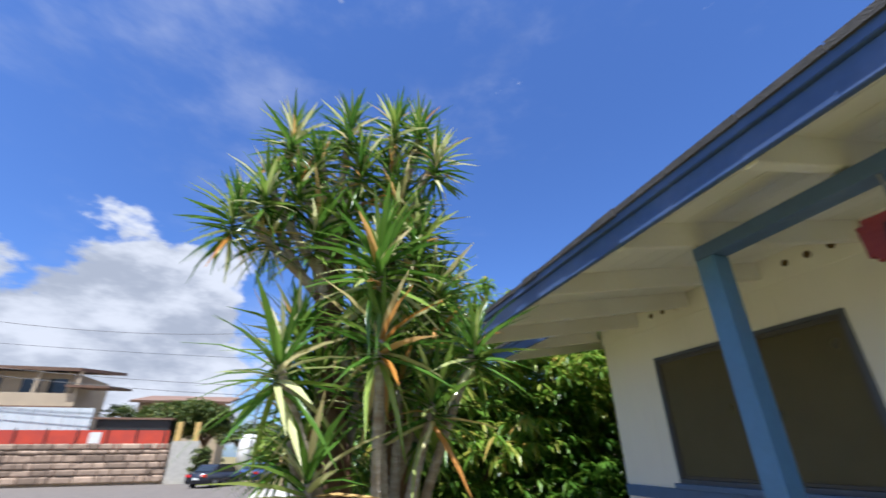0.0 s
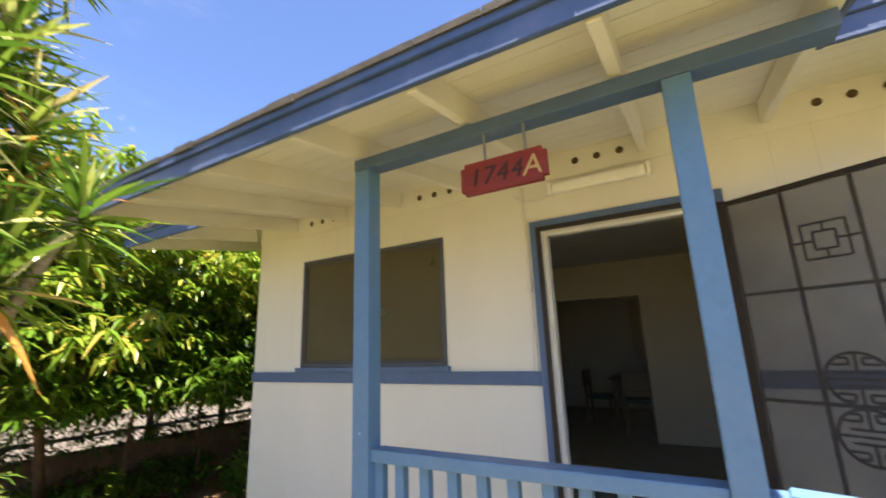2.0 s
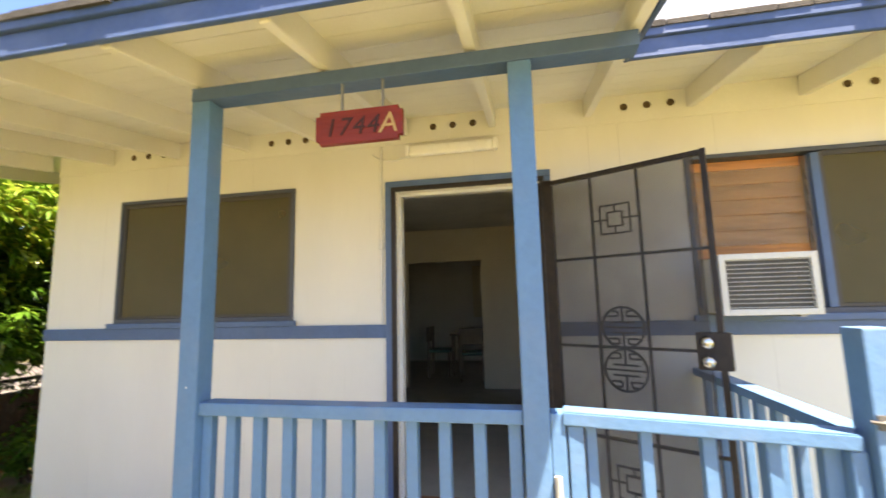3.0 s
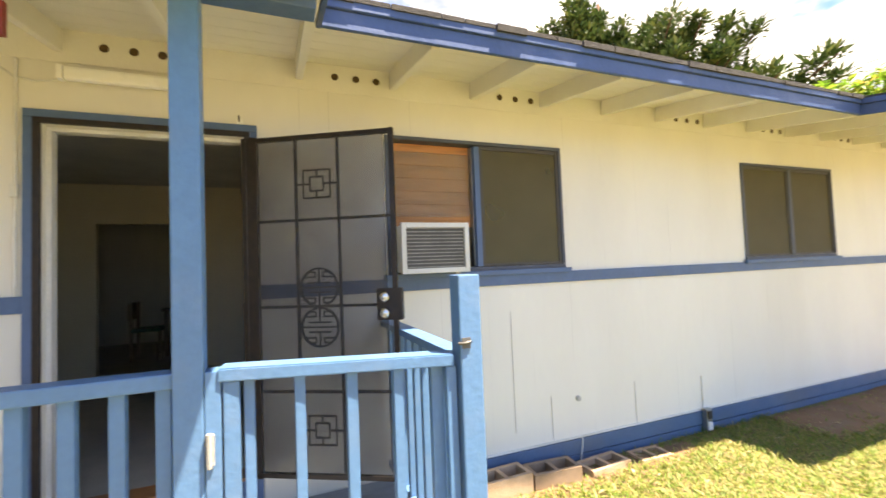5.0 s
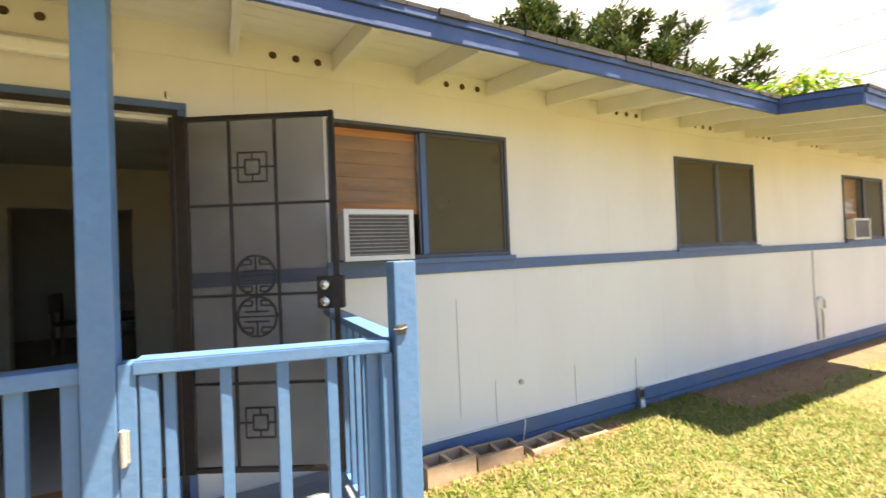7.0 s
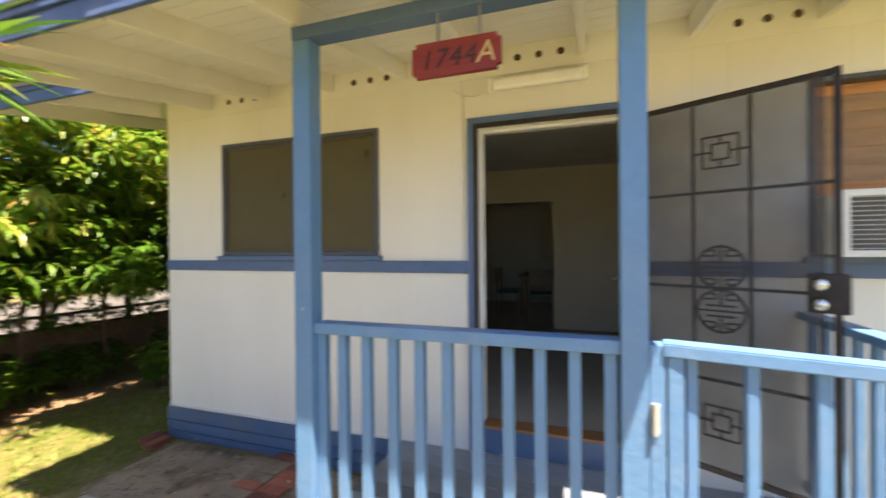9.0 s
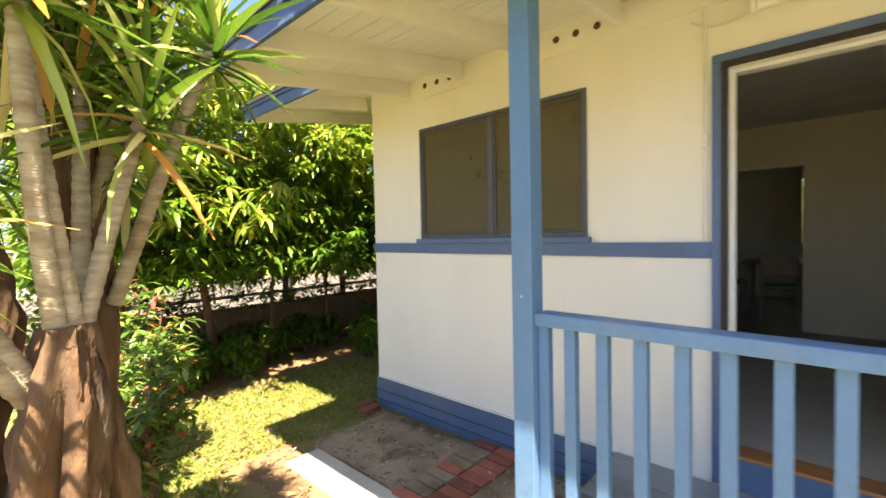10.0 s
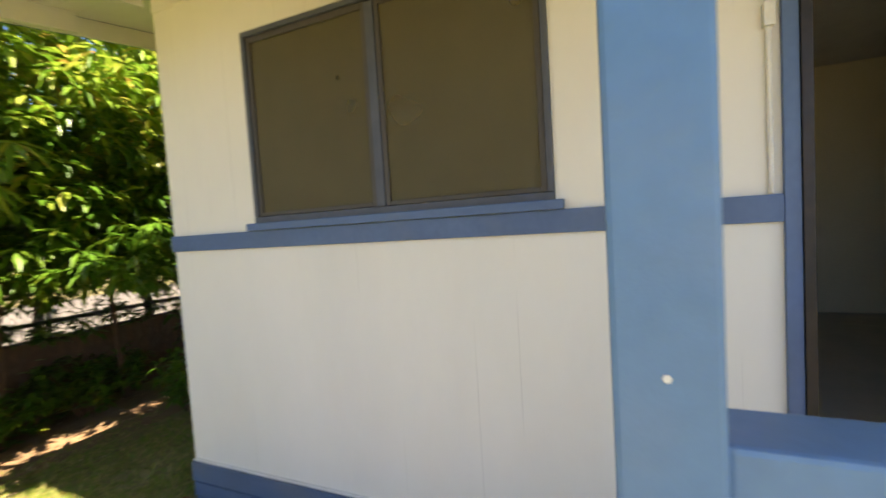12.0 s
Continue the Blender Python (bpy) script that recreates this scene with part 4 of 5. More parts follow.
part("cap", tube([(2.9, -2.45, 0.12), (2.88, -2.45, 0.12), (2.876, -2.45, 0.12)], [0.022, 0.02, 0.012], 12), KERB, cap)
drop = thing("wire", (2.88, -2.5, -0.2), "thin loose white wire over the skirting", "wire")
part("run", tube([(2.892, -2.45, -0.17), (2.873, -2.46, -0.2), (2.872, -2.43, -0.36)], 0.006, 6), TRIM_WHITE, drop)
for y in (-1.87, -2.2, -3.05):
    wv = thing("wire", (2.892, y, 0.3), "thin grey wire hanging down the white wall", "wire", "wall wires")
    ln = 0.9 if y == -1.87 else 0.22
    part("run", tube([(2.895, y, -0.05 if ln > 0.5 else -0.17), (2.895, y + 0.004, -0.05 + ln)], 0.002, 5), KERB, wv)
rng = random.Random(11)
for yc, ln, high, turn in ((-1.64, 0.39, 0.15, 0.05), (-2.06, 0.38, 0.12, -0.07), (-2.52, 0.39, 0.06, 0.1), (-3.0, 0.3, 0.03, -0.05)):
    zc = ground_z(2.77, yc)
    bt = thing("hollow_block", (2.77, yc, zc), "tan hollow concrete block half sunk in the earth beside the house", "block", "blocks along the house")
    ya, yb = yc - ln / 2, yc + ln / 2
    cells = [(2.665, 2.795, ya + 0.03, yc - 0.015), (2.665, 2.795, yc + 0.015, yb - 0.03)]
    bm = holed((2.635, 2.825), (ya, yb), cells, lambda u0, u1, v0, v1, b: box(u0, u1, v0, v1, zc - 0.04, zc + high, b))
    bmesh.ops.remove_doubles(bm, verts=bm.verts, dist=0.0005)
    bmesh.ops.rotate(bm, cent=(2.77, yc, zc), matrix=Matrix.Rotation(turn, 3, "Z"), verts=bm.verts)
    part("block", bm, BLOCK_TAN, bt)
# brick edging across the path
edging = thing("brick_edging", (2.4, 2.3, -0.45), "row of red and grey bricks set across the path", "bricks", kind="structure")
for i in range(9):
    for j, m in ((0, BRICK_RED), (1, CONCRETE if i % 4 else BRICK_RED)):
        x, y = 1.95 + i * 0.105, 2.2 + j * 0.21
        part("brick", box(x + 0.004, x + 0.098, y + 0.004, y + 0.2, -0.47, -0.432 + rng.uniform(-0.004, 0.006), bevel=0.004), m, edging)
for x, y in ((2.72, 3.80), (2.78, 3.93)):
    bt = thing("loose_brick", (x, y, -0.48), "loose red brick at the corner of the house", "brick", "loose bricks")
    part("brick", box(x - 0.1, x + 0.1, y - 0.048, y + 0.048, -0.49, -0.425, bevel=0.006), BRICK_RED, bt)
# Sunlit band of the path laid as a paler slab, up to the shadow edge.
solid("kerb", box(1.70, 1.975, 1.56, 3.5, -0.52, -0.437, bevel=0.008), KERB, "paler strip of the path that stands for its sunlit band", "kerb")

# ---- inside ----
table = thing("dining_table", (8.0, 1.15, 0), "brown wooden dining table in the rear room", "table")
part("tabletop", box(7.7, 8.5, 0.75, 1.45, 0.70, 0.735, bevel=0.008), CHAIR_WOOD, table)
for x, y in ((7.76, 0.81), (8.44, 0.81), (7.76, 1.39), (8.44, 1.39)):
    part("leg", box(x - 0.025, x + 0.025, y - 0.025, y + 0.025, 0, 0.699), CHAIR_WOOD, table)
chair = thing("dining_chair", (7.75, 1.6, 0), "brown wooden dining chair with a dark green seat", "chair", "chairs round the table")
part("seat", box(7.55, 7.95, 1.42, 1.80, 0.42, 0.47, bevel=0.015), GREEN_SEAT, chair, "dark green seat")
part("backrest", box(7.56, 7.94, 1.81, 1.84, 0.60, 0.86, bevel=0.01), CHAIR_WOOD, chair)
for x, y in ((7.57, 1.44), (7.93, 1.44), (7.57, 1.80), (7.93, 1.80)):
    part("leg", box(x - 0.018, x + 0.018, y - 0.018, y + 0.018, 0, 0.42 if y < 1.6 else 0.86), CHAIR_WOOD, chair)
copy_thing(chair, pose(7.35, 1.0, 0, 0, 0, 95))


# ---- leaves and trees ----
def quads(name, verts, faces, material, smooth=True):
    me = bpy.data.meshes.new(name)
    me.from_pydata(verts, [], faces)
    me.materials.append(material)
    if smooth:
        for p in me.polygons:
            p.use_smooth = True
    return me


def leaf_cloud(name, bases, dirs, lengths, widths, droop, material, seg=2):
    """Many leaves in one mesh: each a folded, drooping blade from its base along its way."""
    n = len(bases)
    up = np.array([0, 0, 1.0])
    d = dirs / np.linalg.norm(dirs, axis=1, keepdims=True)
    s = np.cross(d, up) + 1e-4
    s /= np.linalg.norm(s, axis=1, keepdims=True)
    nrm = np.cross(s, d)
    prof = [0.25, 1.0, 0.12] if seg == 2 else [0.7, 1.0, 0.75, 0.08]
    rows = []
    for k, wd in enumerate(prof):
        t = k / (len(prof) - 1)
        c = bases + d * (lengths * t)[:, None] - up * (droop * lengths * t * t)[:, None]
        fold = nrm * (widths * wd * 0.22)[:, None]
        half = s * (widths * wd * 0.5)[:, None]
        rows += [c - half + fold, c, c + half + fold]
    v = np.stack(rows, 1).reshape(-1, 3)
    per = len(rows)
    tri = []
    for k in range(len(prof) - 1):
        a = 3 * k
        tri += [(a, a + 1, a + 4, a + 3), (a + 1, a + 2, a + 5, a + 4)]
    f = (np.array(tri)[None] + (np.arange(n) * per)[:, None, None]).reshape(-1, 4)
    me = bpy.data.meshes.new(name)
    me.from_pydata(v.tolist(), [], f.tolist())
    me.materials.append(material)
    for p in me.polygons:
        p.use_smooth = True
    return me


def leaf_part(name, me, parent, label="", kind="stuff"):
    me.transform(Matrix.Translation(-ORIGIN[parent.name]))
    ob = new(name, me)
    ob.parent = parent
    return tagged(ob, label, kind=kind)


def ways(rs, n, zlo=-0.6, zhi=0.8):
    a = rs.uniform(0, math.tau, n)
    z = rs.uniform(zlo, zhi, n)
    r = np.sqrt(1 - z * z)
    return np.stack([np.cos(a) * r, np.sin(a) * r, z], 1)


def clumps(rs, centres, per, spread, length, width, droop, material, name="foliage", zlo=-0.6, zhi=0.7):
    """Whorls of leaves round twig tips."""
    c = np.repeat(np.array(centres), per, 0)
    n = len(c)
    d = ways(rs, n, zlo, zhi)
    b = c + d * rs.uniform(0, spread, n)[:, None]
    return leaf_cloud(name, b, d, rs.uniform(0.7, 1.3, n) * length, rs.uniform(0.75, 1.25, n) * width, droop, material)


# the dragon tree beside the path
drac = thing("dracaena_tree", (0.38, 2.2, -0.49), "tall multi-stemmed dracaena with spiky rosettes and ringed stems", "tree")
part("trunk", gnarled([(0.36, 2.12, -0.55), (0.35, 2.1, -0.1), (0.34, 2.11, 0.4), (0.37, 2.1, 0.75), (0.38, 2.1, 0.99)], [0.16, 0.115, 0.095, 0.085, 0.05], 1), BARK_OLD, drac, "thick rough brown trunk", True)
part("trunk", gnarled([(0.50, 2.52, -0.55), (0.48, 2.5, 0.3), (0.46, 2.48, 1.1), (0.43, 2.42, 1.9), (0.35, 2.4, 2.6)], [0.13, 0.095, 0.075, 0.06, 0.05], 7), BARK_OLD, drac, "dark weathered trunk", True)
part("trunk", gnarled([(0.08, 2.25, -0.55), (0.12, 2.22, 0.2), (0.2, 2.3, 1.0), (0.1, 2.35, 1.8), (0.05, 2.4, 2.5)], [0.14, 0.10, 0.085, 0.065, 0.05], 7), BARK_OLD, drac, "dark weathered trunk", True)
ROSETTES = [  # tip of each stem and the point it leaves from
    ((0.594, 2.15, 1.63), (0.40, 2.1, 0.92)), ((0.30, 1.92, 1.86), (0.36, 2.08, 0.95)), ((0.47, 2.34, 1.75), (0.42, 2.18, 0.95)),
    ((-0.10, 1.95, 1.74), (0.30, 2.1, 0.85)), ((0.06, 2.0, 1.32), (0.3, 2.1, 0.8)), ((0.80, 2.12, 1.90), (0.54, 2.4, 1.0)),
    ((-0.24, 2.25, 3.15), (0.06, 2.4, 2.4)),
    ((-0.07, 2.3, 3.05), (0.06, 2.4, 2.4)),
    ((0.08, 2.2, 3.25), (0.06, 2.4, 2.4)),
    ((0.36, 2.25, 3.37), (0.37, 2.4, 2.45)),
    ((0.54, 2.3, 3.42), (0.37, 2.4, 2.45)),
    ((0.62, 2.2, 3.12), (0.37, 2.4, 2.45)),
    ((0.36, 2.3, 3.06), (0.37, 2.4, 2.45)),
    ((0.17, 2.2, 3.0), (0.06, 2.4, 2.4)),
    ((-0.16, 2.25, 2.8), (0.07, 2.38, 2.3)),
    ((-0.31, 2.2, 2.73), (0.07, 2.38, 2.25)),
    ((-0.45, 2.25, 2.6), (0.08, 2.36, 2.15)),
    ((-0.27, 2.3, 2.58), (0.08, 2.36, 2.1)),
    ((-0.04, 2.3, 2.58), (0.09, 2.35, 2.05)),
    ((0.13, 2.35, 2.74), (0.06, 2.4, 2.4)),
    ((0.42, 2.3, 2.8), (0.37, 2.4, 2.3)),
    ((0.55, 2.3, 2.64), (0.37, 2.4, 2.2)),
    ((0.28, 2.0, 2.3), (0.40, 2.1, 0.95)),
    ((0.52, 2.25, 2.46), (0.42, 2.41, 1.9)),
    ((0.64, 2.25, 2.25), (0.45, 2.43, 1.7)),
    ((0.2, 2.3, 2.12), (0.12, 2.33, 1.5)),
    ((0.46, 2.35, 2.12), (0.46, 2.46, 1.5)),
    ((0.62, 2.3, 1.92), (0.48, 2.47, 1.2)),
    ((-0.06, 2.3, 1.98), (0.13, 2.33, 1.4)),
    ((0.05, 2.3, 1.75), (0.17, 2.28, 1.1)),
    ((0.2, 2.6, 1.6), (0.2, 2.3, 1.0)),
    ((0.62, 2.58, 1.62), (0.47, 2.5, 0.9)),
    ((-0.05, 2.45, 1.55), (0.15, 2.25, 0.8)),
    ((0.3, 2.55, 1.9), (0.2, 2.3, 1.2)),
]
rs = np.random.RandomState(5)
stem_n = 0
for tip, base in ROSETTES:
    tip, base = Vector(tip), Vector(base)
    mid = base.lerp(tip, 0.5) + Vector((rs.uniform(-0.03, 0.03), rs.uniform(-0.03, 0.03), -0.05))
    pts, rad = [], []
    steps = max(8, int((tip - base).length / 0.019))
    for i in range(steps + 1):
        t = i / steps
        p = base.lerp(mid, t).lerp(mid.lerp(tip, t), t)
        pts.append(p)
        rad.append((0.027 - 0.007 * t) * (1.05 if i % 2 else 0.94))
    part("stem", tube(pts, rad, 9), BARK, drac, "pale ringed stem", True)


def blade(n, length, width, droop):
    return leaf_cloud("leaf", np.zeros((n, 3)), np.tile([1.0, 0, 0], (n, 1)), np.full(n, length), np.full(n, width), droop, DRAC, seg=3)


BLADES = [blade(1, 1.0, w, d) for w, d in ((0.085, 0.10), (0.095, 0.25), (0.08, 0.4), (0.10, 0.18), (0.075, 0.55))]
rest_v, rest_f, count = [], [], 0
for ri, (tip, base) in enumerate(ROSETTES):
    nl = 46 if ri < 6 else 88 if ri < 18 else 84
    for k in range(nl):
        q = k / nl
        az = k * 2.39996 + rs.uniform(-0.25, 0.25)
        el = math.radians(78 - 112 * q + rs.uniform(-10, 10))
        ln = (rs.uniform(0.26, 0.39) if ri < 6 else rs.uniform(0.17, 0.27) if ri < 18 else rs.uniform(0.2, 0.34) if ri != 22 else rs.uniform(0.28, 0.42)) * (0.85 if q < 0.15 else 1.0)
        me = BLADES[min(4, int(q * 4) + rs.randint(0, 2))]
        m = Matrix.Translation(Vector(tip) + Vector((0, 0, 0.03 - (0.14 if ri < 6 else 0.24) * q))) @ Euler((0, -el, az)).to_matrix().to_4x4() @ Matrix.Diagonal((ln, ln, ln, 1)) @ Matrix.Rotation(rs.uniform(-0.5, 0.5), 4, "X")
        if ri < 6 and count < 276:
            ob = new("leaf", me)
            ob.parent = drac
            ob.matrix_local = Matrix.Translation(-ORIGIN[drac.name]) @ m
            count += 1
        else:
            off = len(rest_v)
            rest_v += [tuple(m @ v.co) for v in me.vertices]
            rest_f += [tuple(i + off for i in p.vertices) for p in me.polygons]
leaf_part("crown", quads("crown", rest_v, rest_f, DRAC), drac, "spiky sword-shaped leaves, some dry and orange")

# mango hedge along the fence
hedge = thing("mango_hedge", (3.0, 6.5, -0.5), "dense mango trees grown into a tall leafy hedge", "hedge")
rs = np.random.RandomState(8)


def hedge_points(n, x0, x1, y0, y1, zlo, ztop, bias):
    pts = []
    while len(pts) < n:
        x, y, z = rs.uniform(x0, x1), y0 + (y1 - y0) * rs.rand() ** bias, rs.uniform(zlo, ztop + 0.2)
        lump = noise.noise(Vector((x * 0.9, y * 0.9, z * 1.1))) * 1.0 + noise.noise(Vector((x * 2.3, y * 2.3, z * 2.3))) * 0.35
        top = ztop + 0.35 * noise.noise(Vector((x * 0.8, 7.7, 0)))
        front = y0 + 0.55 * (0.5 - lump) + 0.25 * max(0, (1.2 - z))
        if z < top and y > front and z > zlo + 0.25 * noise.noise(Vector((x * 2, y * 2, 3))):
            pts.append((x, y, z))
    return pts


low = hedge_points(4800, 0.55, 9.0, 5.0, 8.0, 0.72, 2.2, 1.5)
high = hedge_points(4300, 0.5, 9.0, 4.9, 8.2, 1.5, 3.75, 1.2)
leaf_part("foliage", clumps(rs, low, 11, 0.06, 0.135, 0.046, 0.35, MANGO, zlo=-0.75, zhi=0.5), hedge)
# the high clumps take the brighter tone that stands for sun
leaf_part("foliage", clumps(rs, high, 11, 0.06, 0.145, 0.05, 0.35, MANGO_SUN, zlo=-0.75, zhi=0.6), hedge, "upper leaves with sunlight put into their yellow-green")
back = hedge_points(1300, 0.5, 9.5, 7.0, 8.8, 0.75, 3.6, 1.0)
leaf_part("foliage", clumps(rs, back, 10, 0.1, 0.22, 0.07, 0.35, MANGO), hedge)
vine = [(rs.uniform(0.2, 6.5), rs.uniform(6.2, 7.2), 0.28 + 0.75 * rs.rand() ** 1.3) for _ in range(520)]
leaf_part("foliage", clumps(rs, vine, 8, 0.06, 0.10, 0.045, 0.3, MANGO), hedge, "dark undergrowth along the fence")
near = [(2.27 + rs.normal(0, 0.22), 4.75 + rs.normal(0, 0.22), 1.52 + rs.normal(0, 0.16)) for _ in range(16)]
near += [(1.6 + rs.normal(0, 0.3), 5.1 + rs.normal(0, 0.2), 1.75 + rs.normal(0, 0.25)) for _ in range(26)]
for c in near:
    n = 9
    d = ways(rs, n, -0.7, 0.25)
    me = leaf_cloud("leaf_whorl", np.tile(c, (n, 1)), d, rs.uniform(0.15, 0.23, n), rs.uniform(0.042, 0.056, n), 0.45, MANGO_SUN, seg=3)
    leaf_part("leaf_whorl", me, hedge, kind="")
for i, (a, b, c, r) in enumerate((((2.25, 6.25, -0.5), (2.05, 6.1, 0.7), (2.3, 5.0, 1.5), 0.06), ((3.4, 6.9, -0.5), (3.5, 6.8, 0.8), (3.3, 6.4, 2.2), 0.05), ((1.3, 6.6, -0.5), (1.35, 6.5, 0.8), (1.5, 5.4, 1.8), 0.05),
                                  ((4.6, 6.9, -0.5), (4.5, 6.8, 0.8), (4.4, 6.4, 2.2), 0.06), ((2.9, 6.2, -0.5), (2.95, 6.2, 0.5), (3.0, 6.0, 1.4), 0.03), ((3.9, 6.3, -0.5), (3.85, 6.3, 0.6), (3.9, 6.1, 1.5), 0.03),
                                  ((5.6, 6.8, -0.5), (5.5, 6.7, 0.8), (5.6, 6.4, 2.2), 0.06))):
    part("trunk", tube([a, b, Vector(b).lerp(Vector(c), 0.5) + Vector((0, 0, 0.08)), c], [r, r * 0.8, r * 0.6, r * 0.35], 8), BARK_OLD, hedge, "brown mango stem", True)


def shrub(name, at, label, reach, height, n, material, seed, length=0.07, width=0.03, stems=9):
    t = thing(name, at, label, "shrub")
    r = np.random.RandomState(seed)
    tips = []
    for i in range(stems):
        a = r.uniform(0, math.tau)
        top = Vector(at) + Vector((math.cos(a) * reach * r.uniform(0.2, 1), math.sin(a) * reach * r.uniform(0.2, 1), height * r.uniform(0.6, 1.05)))
        mid = Vector(at).lerp(top, 0.5) + Vector((0, 0, height * 0.12))
        part("stem", tube([Vector(at) + Vector((r.uniform(-0.05, 0.05), r.uniform(-0.05, 0.05), -0.03)), mid, top], [0.014, 0.01, 0.005], 6), BARK_OLD, t)
        for k in range(n // stems):
            f = r.uniform(0.35, 1.0)
            p = Vector(at).lerp(mid, f).lerp(mid.lerp(top, f), f)
            tips.append((p.x + r.normal(0, reach * 0.16), p.y + r.normal(0, reach * 0.16), max(at[2] + 0.04, p.z + r.normal(0, 0.06))))
    leaf_part("foliage", clumps(r, tips, 7, 0.03, length, width, 0.25, material), t)
    return t


shrub("flowering_shrub", (0.80, 3.35, ground_z(0.8, 3.3)), "leggy green shrub with small red flowers", 0.42, 1.15, 260, SHRUB, 3)
shrub("flowering_shrub", (0.55, 3.9, ground_z(0.5, 3.9)), "leggy green shrub with small red flowers and dry stems", 0.45, 1.1, 220, SHRUB, 4)
shrub("croton_shrub", (1.05, 4.3, ground_z(1, 4.3)), "shrub topped with orange and yellow leaves", 0.35, 1.45, 150, SHRUB, 6, 0.10, 0.035)
for i, (x, y) in enumerate(((1.4, 6.1), (2.0, 6.2), (2.8, 6.1), (3.5, 6.2), (4.3, 5.9), (1.0, 5.5), (3.9, 5.3), (1.7, 5.7), (2.4, 6.3), (3.2, 6.4), (4.0, 6.4), (4.8, 6.2), (2.3, 5.8))):
    shrub("low_shrub", (x, y, ground_z(x, y)), "dark green low shrub under the hedge", 0.35, 0.5, 90, MANGO, 20 + i, 0.09, 0.035, 6)

# Brown wall, its colour darkened to hold the shade of the hedge.
fence_wall = solid("low_wall", box(-0.2, 7, 6.62, 6.78, -0.7, 0.26, bevel=0.01), BARK_OLD, "low brown concrete wall under the fence, darkened for hedge shade", "wall")
fence = thing("chain_link_fence", (3, 6.7, 0.26), "rusty chain-link fence on the low wall", "fence")
bm = bmesh.new()
for s in (1, -1):
    u = -0.9
    while u < 7:
        a, b = (u, u + 0.85) if s > 0 else (u + 0.85, u)
        x0, x1 = max(a, -0.1) if s > 0 else min(a, 6.9), 0
        bar((a, 6.7, 0.27), (b, 6.7, 1.12), 0.004, 0.004, bm)
        u += 0.065
part("wire_mesh", bm, STEEL, fence, kind="stuff")
for x in (-0.1, 1.7, 3.5, 5.3, 6.9):
    part("fence_post", tube([(x, 6.7, 0.1), (x, 6.7, 1.18)], 0.028, 10), STEEL, fence)
part("rail", tube([(-0.1, 6.7, 1.13), (6.9, 6.7, 1.13)], 0.02, 8), STEEL, fence)
part("rail", tube([(-0.1, 6.66, 0.42), (6.9, 6.66, 0.42)], 0.022, 8), STEEL, fence)

# grass
rs = np.random.RandomState(12)


def in_patch(x, y):
    return (1.82 < x < 2.95 and 1.4 < y < 3.75) or (x > 2.3 + 0.35 * noise.noise(Vector((y * 1.7, 3.1, 2))) + 0.2 * noise.noise(Vector((y * 6, x * 6, 2))) and y < -4.7) or (x > 2.66 and -3.4 < y < -1.0) or (x > 1.6 and -1.05 < y < 1.55) or (1.35 < x < 2.0 and 2.4 < y < 3.8) or (x > WX and y < Y_FAR + 0.05) or y > 5.7


spots = []
for n, x0, x1, y0, y1 in ((46000, -0.4, 2.9, -5.5, -0.7), (20000, -1.5, 4.2, -13.0, -5.5), (30000, 0.5, 3.9, 2.3, 5.6), (34000, -5.0, 1.5, -9.0, 6.0), (999, 2.3, 2.88, -3.6, -1.1), (990, 2.1, 2.85, -9.5, -4.5)):
    for _ in range(n):
        x, y = rs.uniform(x0, x1), rs.uniform(y0, y1)
        if (n < 1000 or not in_patch(x, y)) and noise.noise(Vector((x * 1.4, y * 1.4, 5))) > -0.28 - 0.3 * rs.rand():
            spots.append((x, y, ground_z(x, y)))
sp = np.array(spots)
n = len(sp)
d = ways(rs, n, 0.35, 0.95)
gl = leaf_cloud("grass", sp, d, rs.uniform(0.04, 0.115, n), rs.uniform(0.006, 0.011, n), 0.35, GRASS)
go = new("grass", gl)
tagged(go, "short patchy lawn grass, green and straw-coloured", "grass", kind="stuff")
for x, y, a in ((0.98, 3.0, 0.1), (0.62, 3.1, 2.0), (1.25, 3.5, 1.2)):
    dl = thing("fallen_leaf", (x, y, ground_z(x, y)), "dry straw-coloured dracaena leaf lying on the lawn", "fallen leaf", "fallen leaves")
    me = leaf_cloud("blade", np.array([[x, y, ground_z(x, y) + 0.03]]), np.array([[math.cos(a), math.sin(a), 0.02]]), np.array([0.32]), np.array([0.025]), 0.05, SIGN_CREAM, seg=3)
    leaf_part("blade", me, dl, kind="")

# dead leaves and crumbs on the path and under the hedge
rs = np.random.RandomState(40)
pts = []
for n, x0, x1, y0, y1, up in ((420, 2.0, 2.86, 1.6, 3.7, 0.042), (260, 1.3, 2.0, 2.4, 4.2, 0.03), (700, 0.8, 4.2, 5.0, 6.5, 0.03), (160, 2.2, 2.85, -5.0, -1.2, 0.03)):
    for _ in range(n):
        x, y = rs.uniform(x0, x1), rs.uniform(y0, y1)
        pts.append((x, y, ground_z(x, y) + up))
sp = np.array(pts)
n = len(sp)
LITTER = leaf_mat("leaf_litter", [(0.0, (0.10, 0.055, 0.03)), (0.5, (0.22, 0.13, 0.07)), (0.9, (0.42, 0.29, 0.15)), (1.0, (0.5, 0.42, 0.3))], 0.1, 0.8)
lo = new("leaf_litter", leaf_cloud("leaf_litter", sp, ways(rs, n, -0.08, 0.15), rs.uniform(0.015, 0.07, n), rs.uniform(0.008, 0.022, n), 0.1, LITTER))
tagged(lo, "scattered brown dead leaves on the path and earth", "leaf litter", kind="stuff")


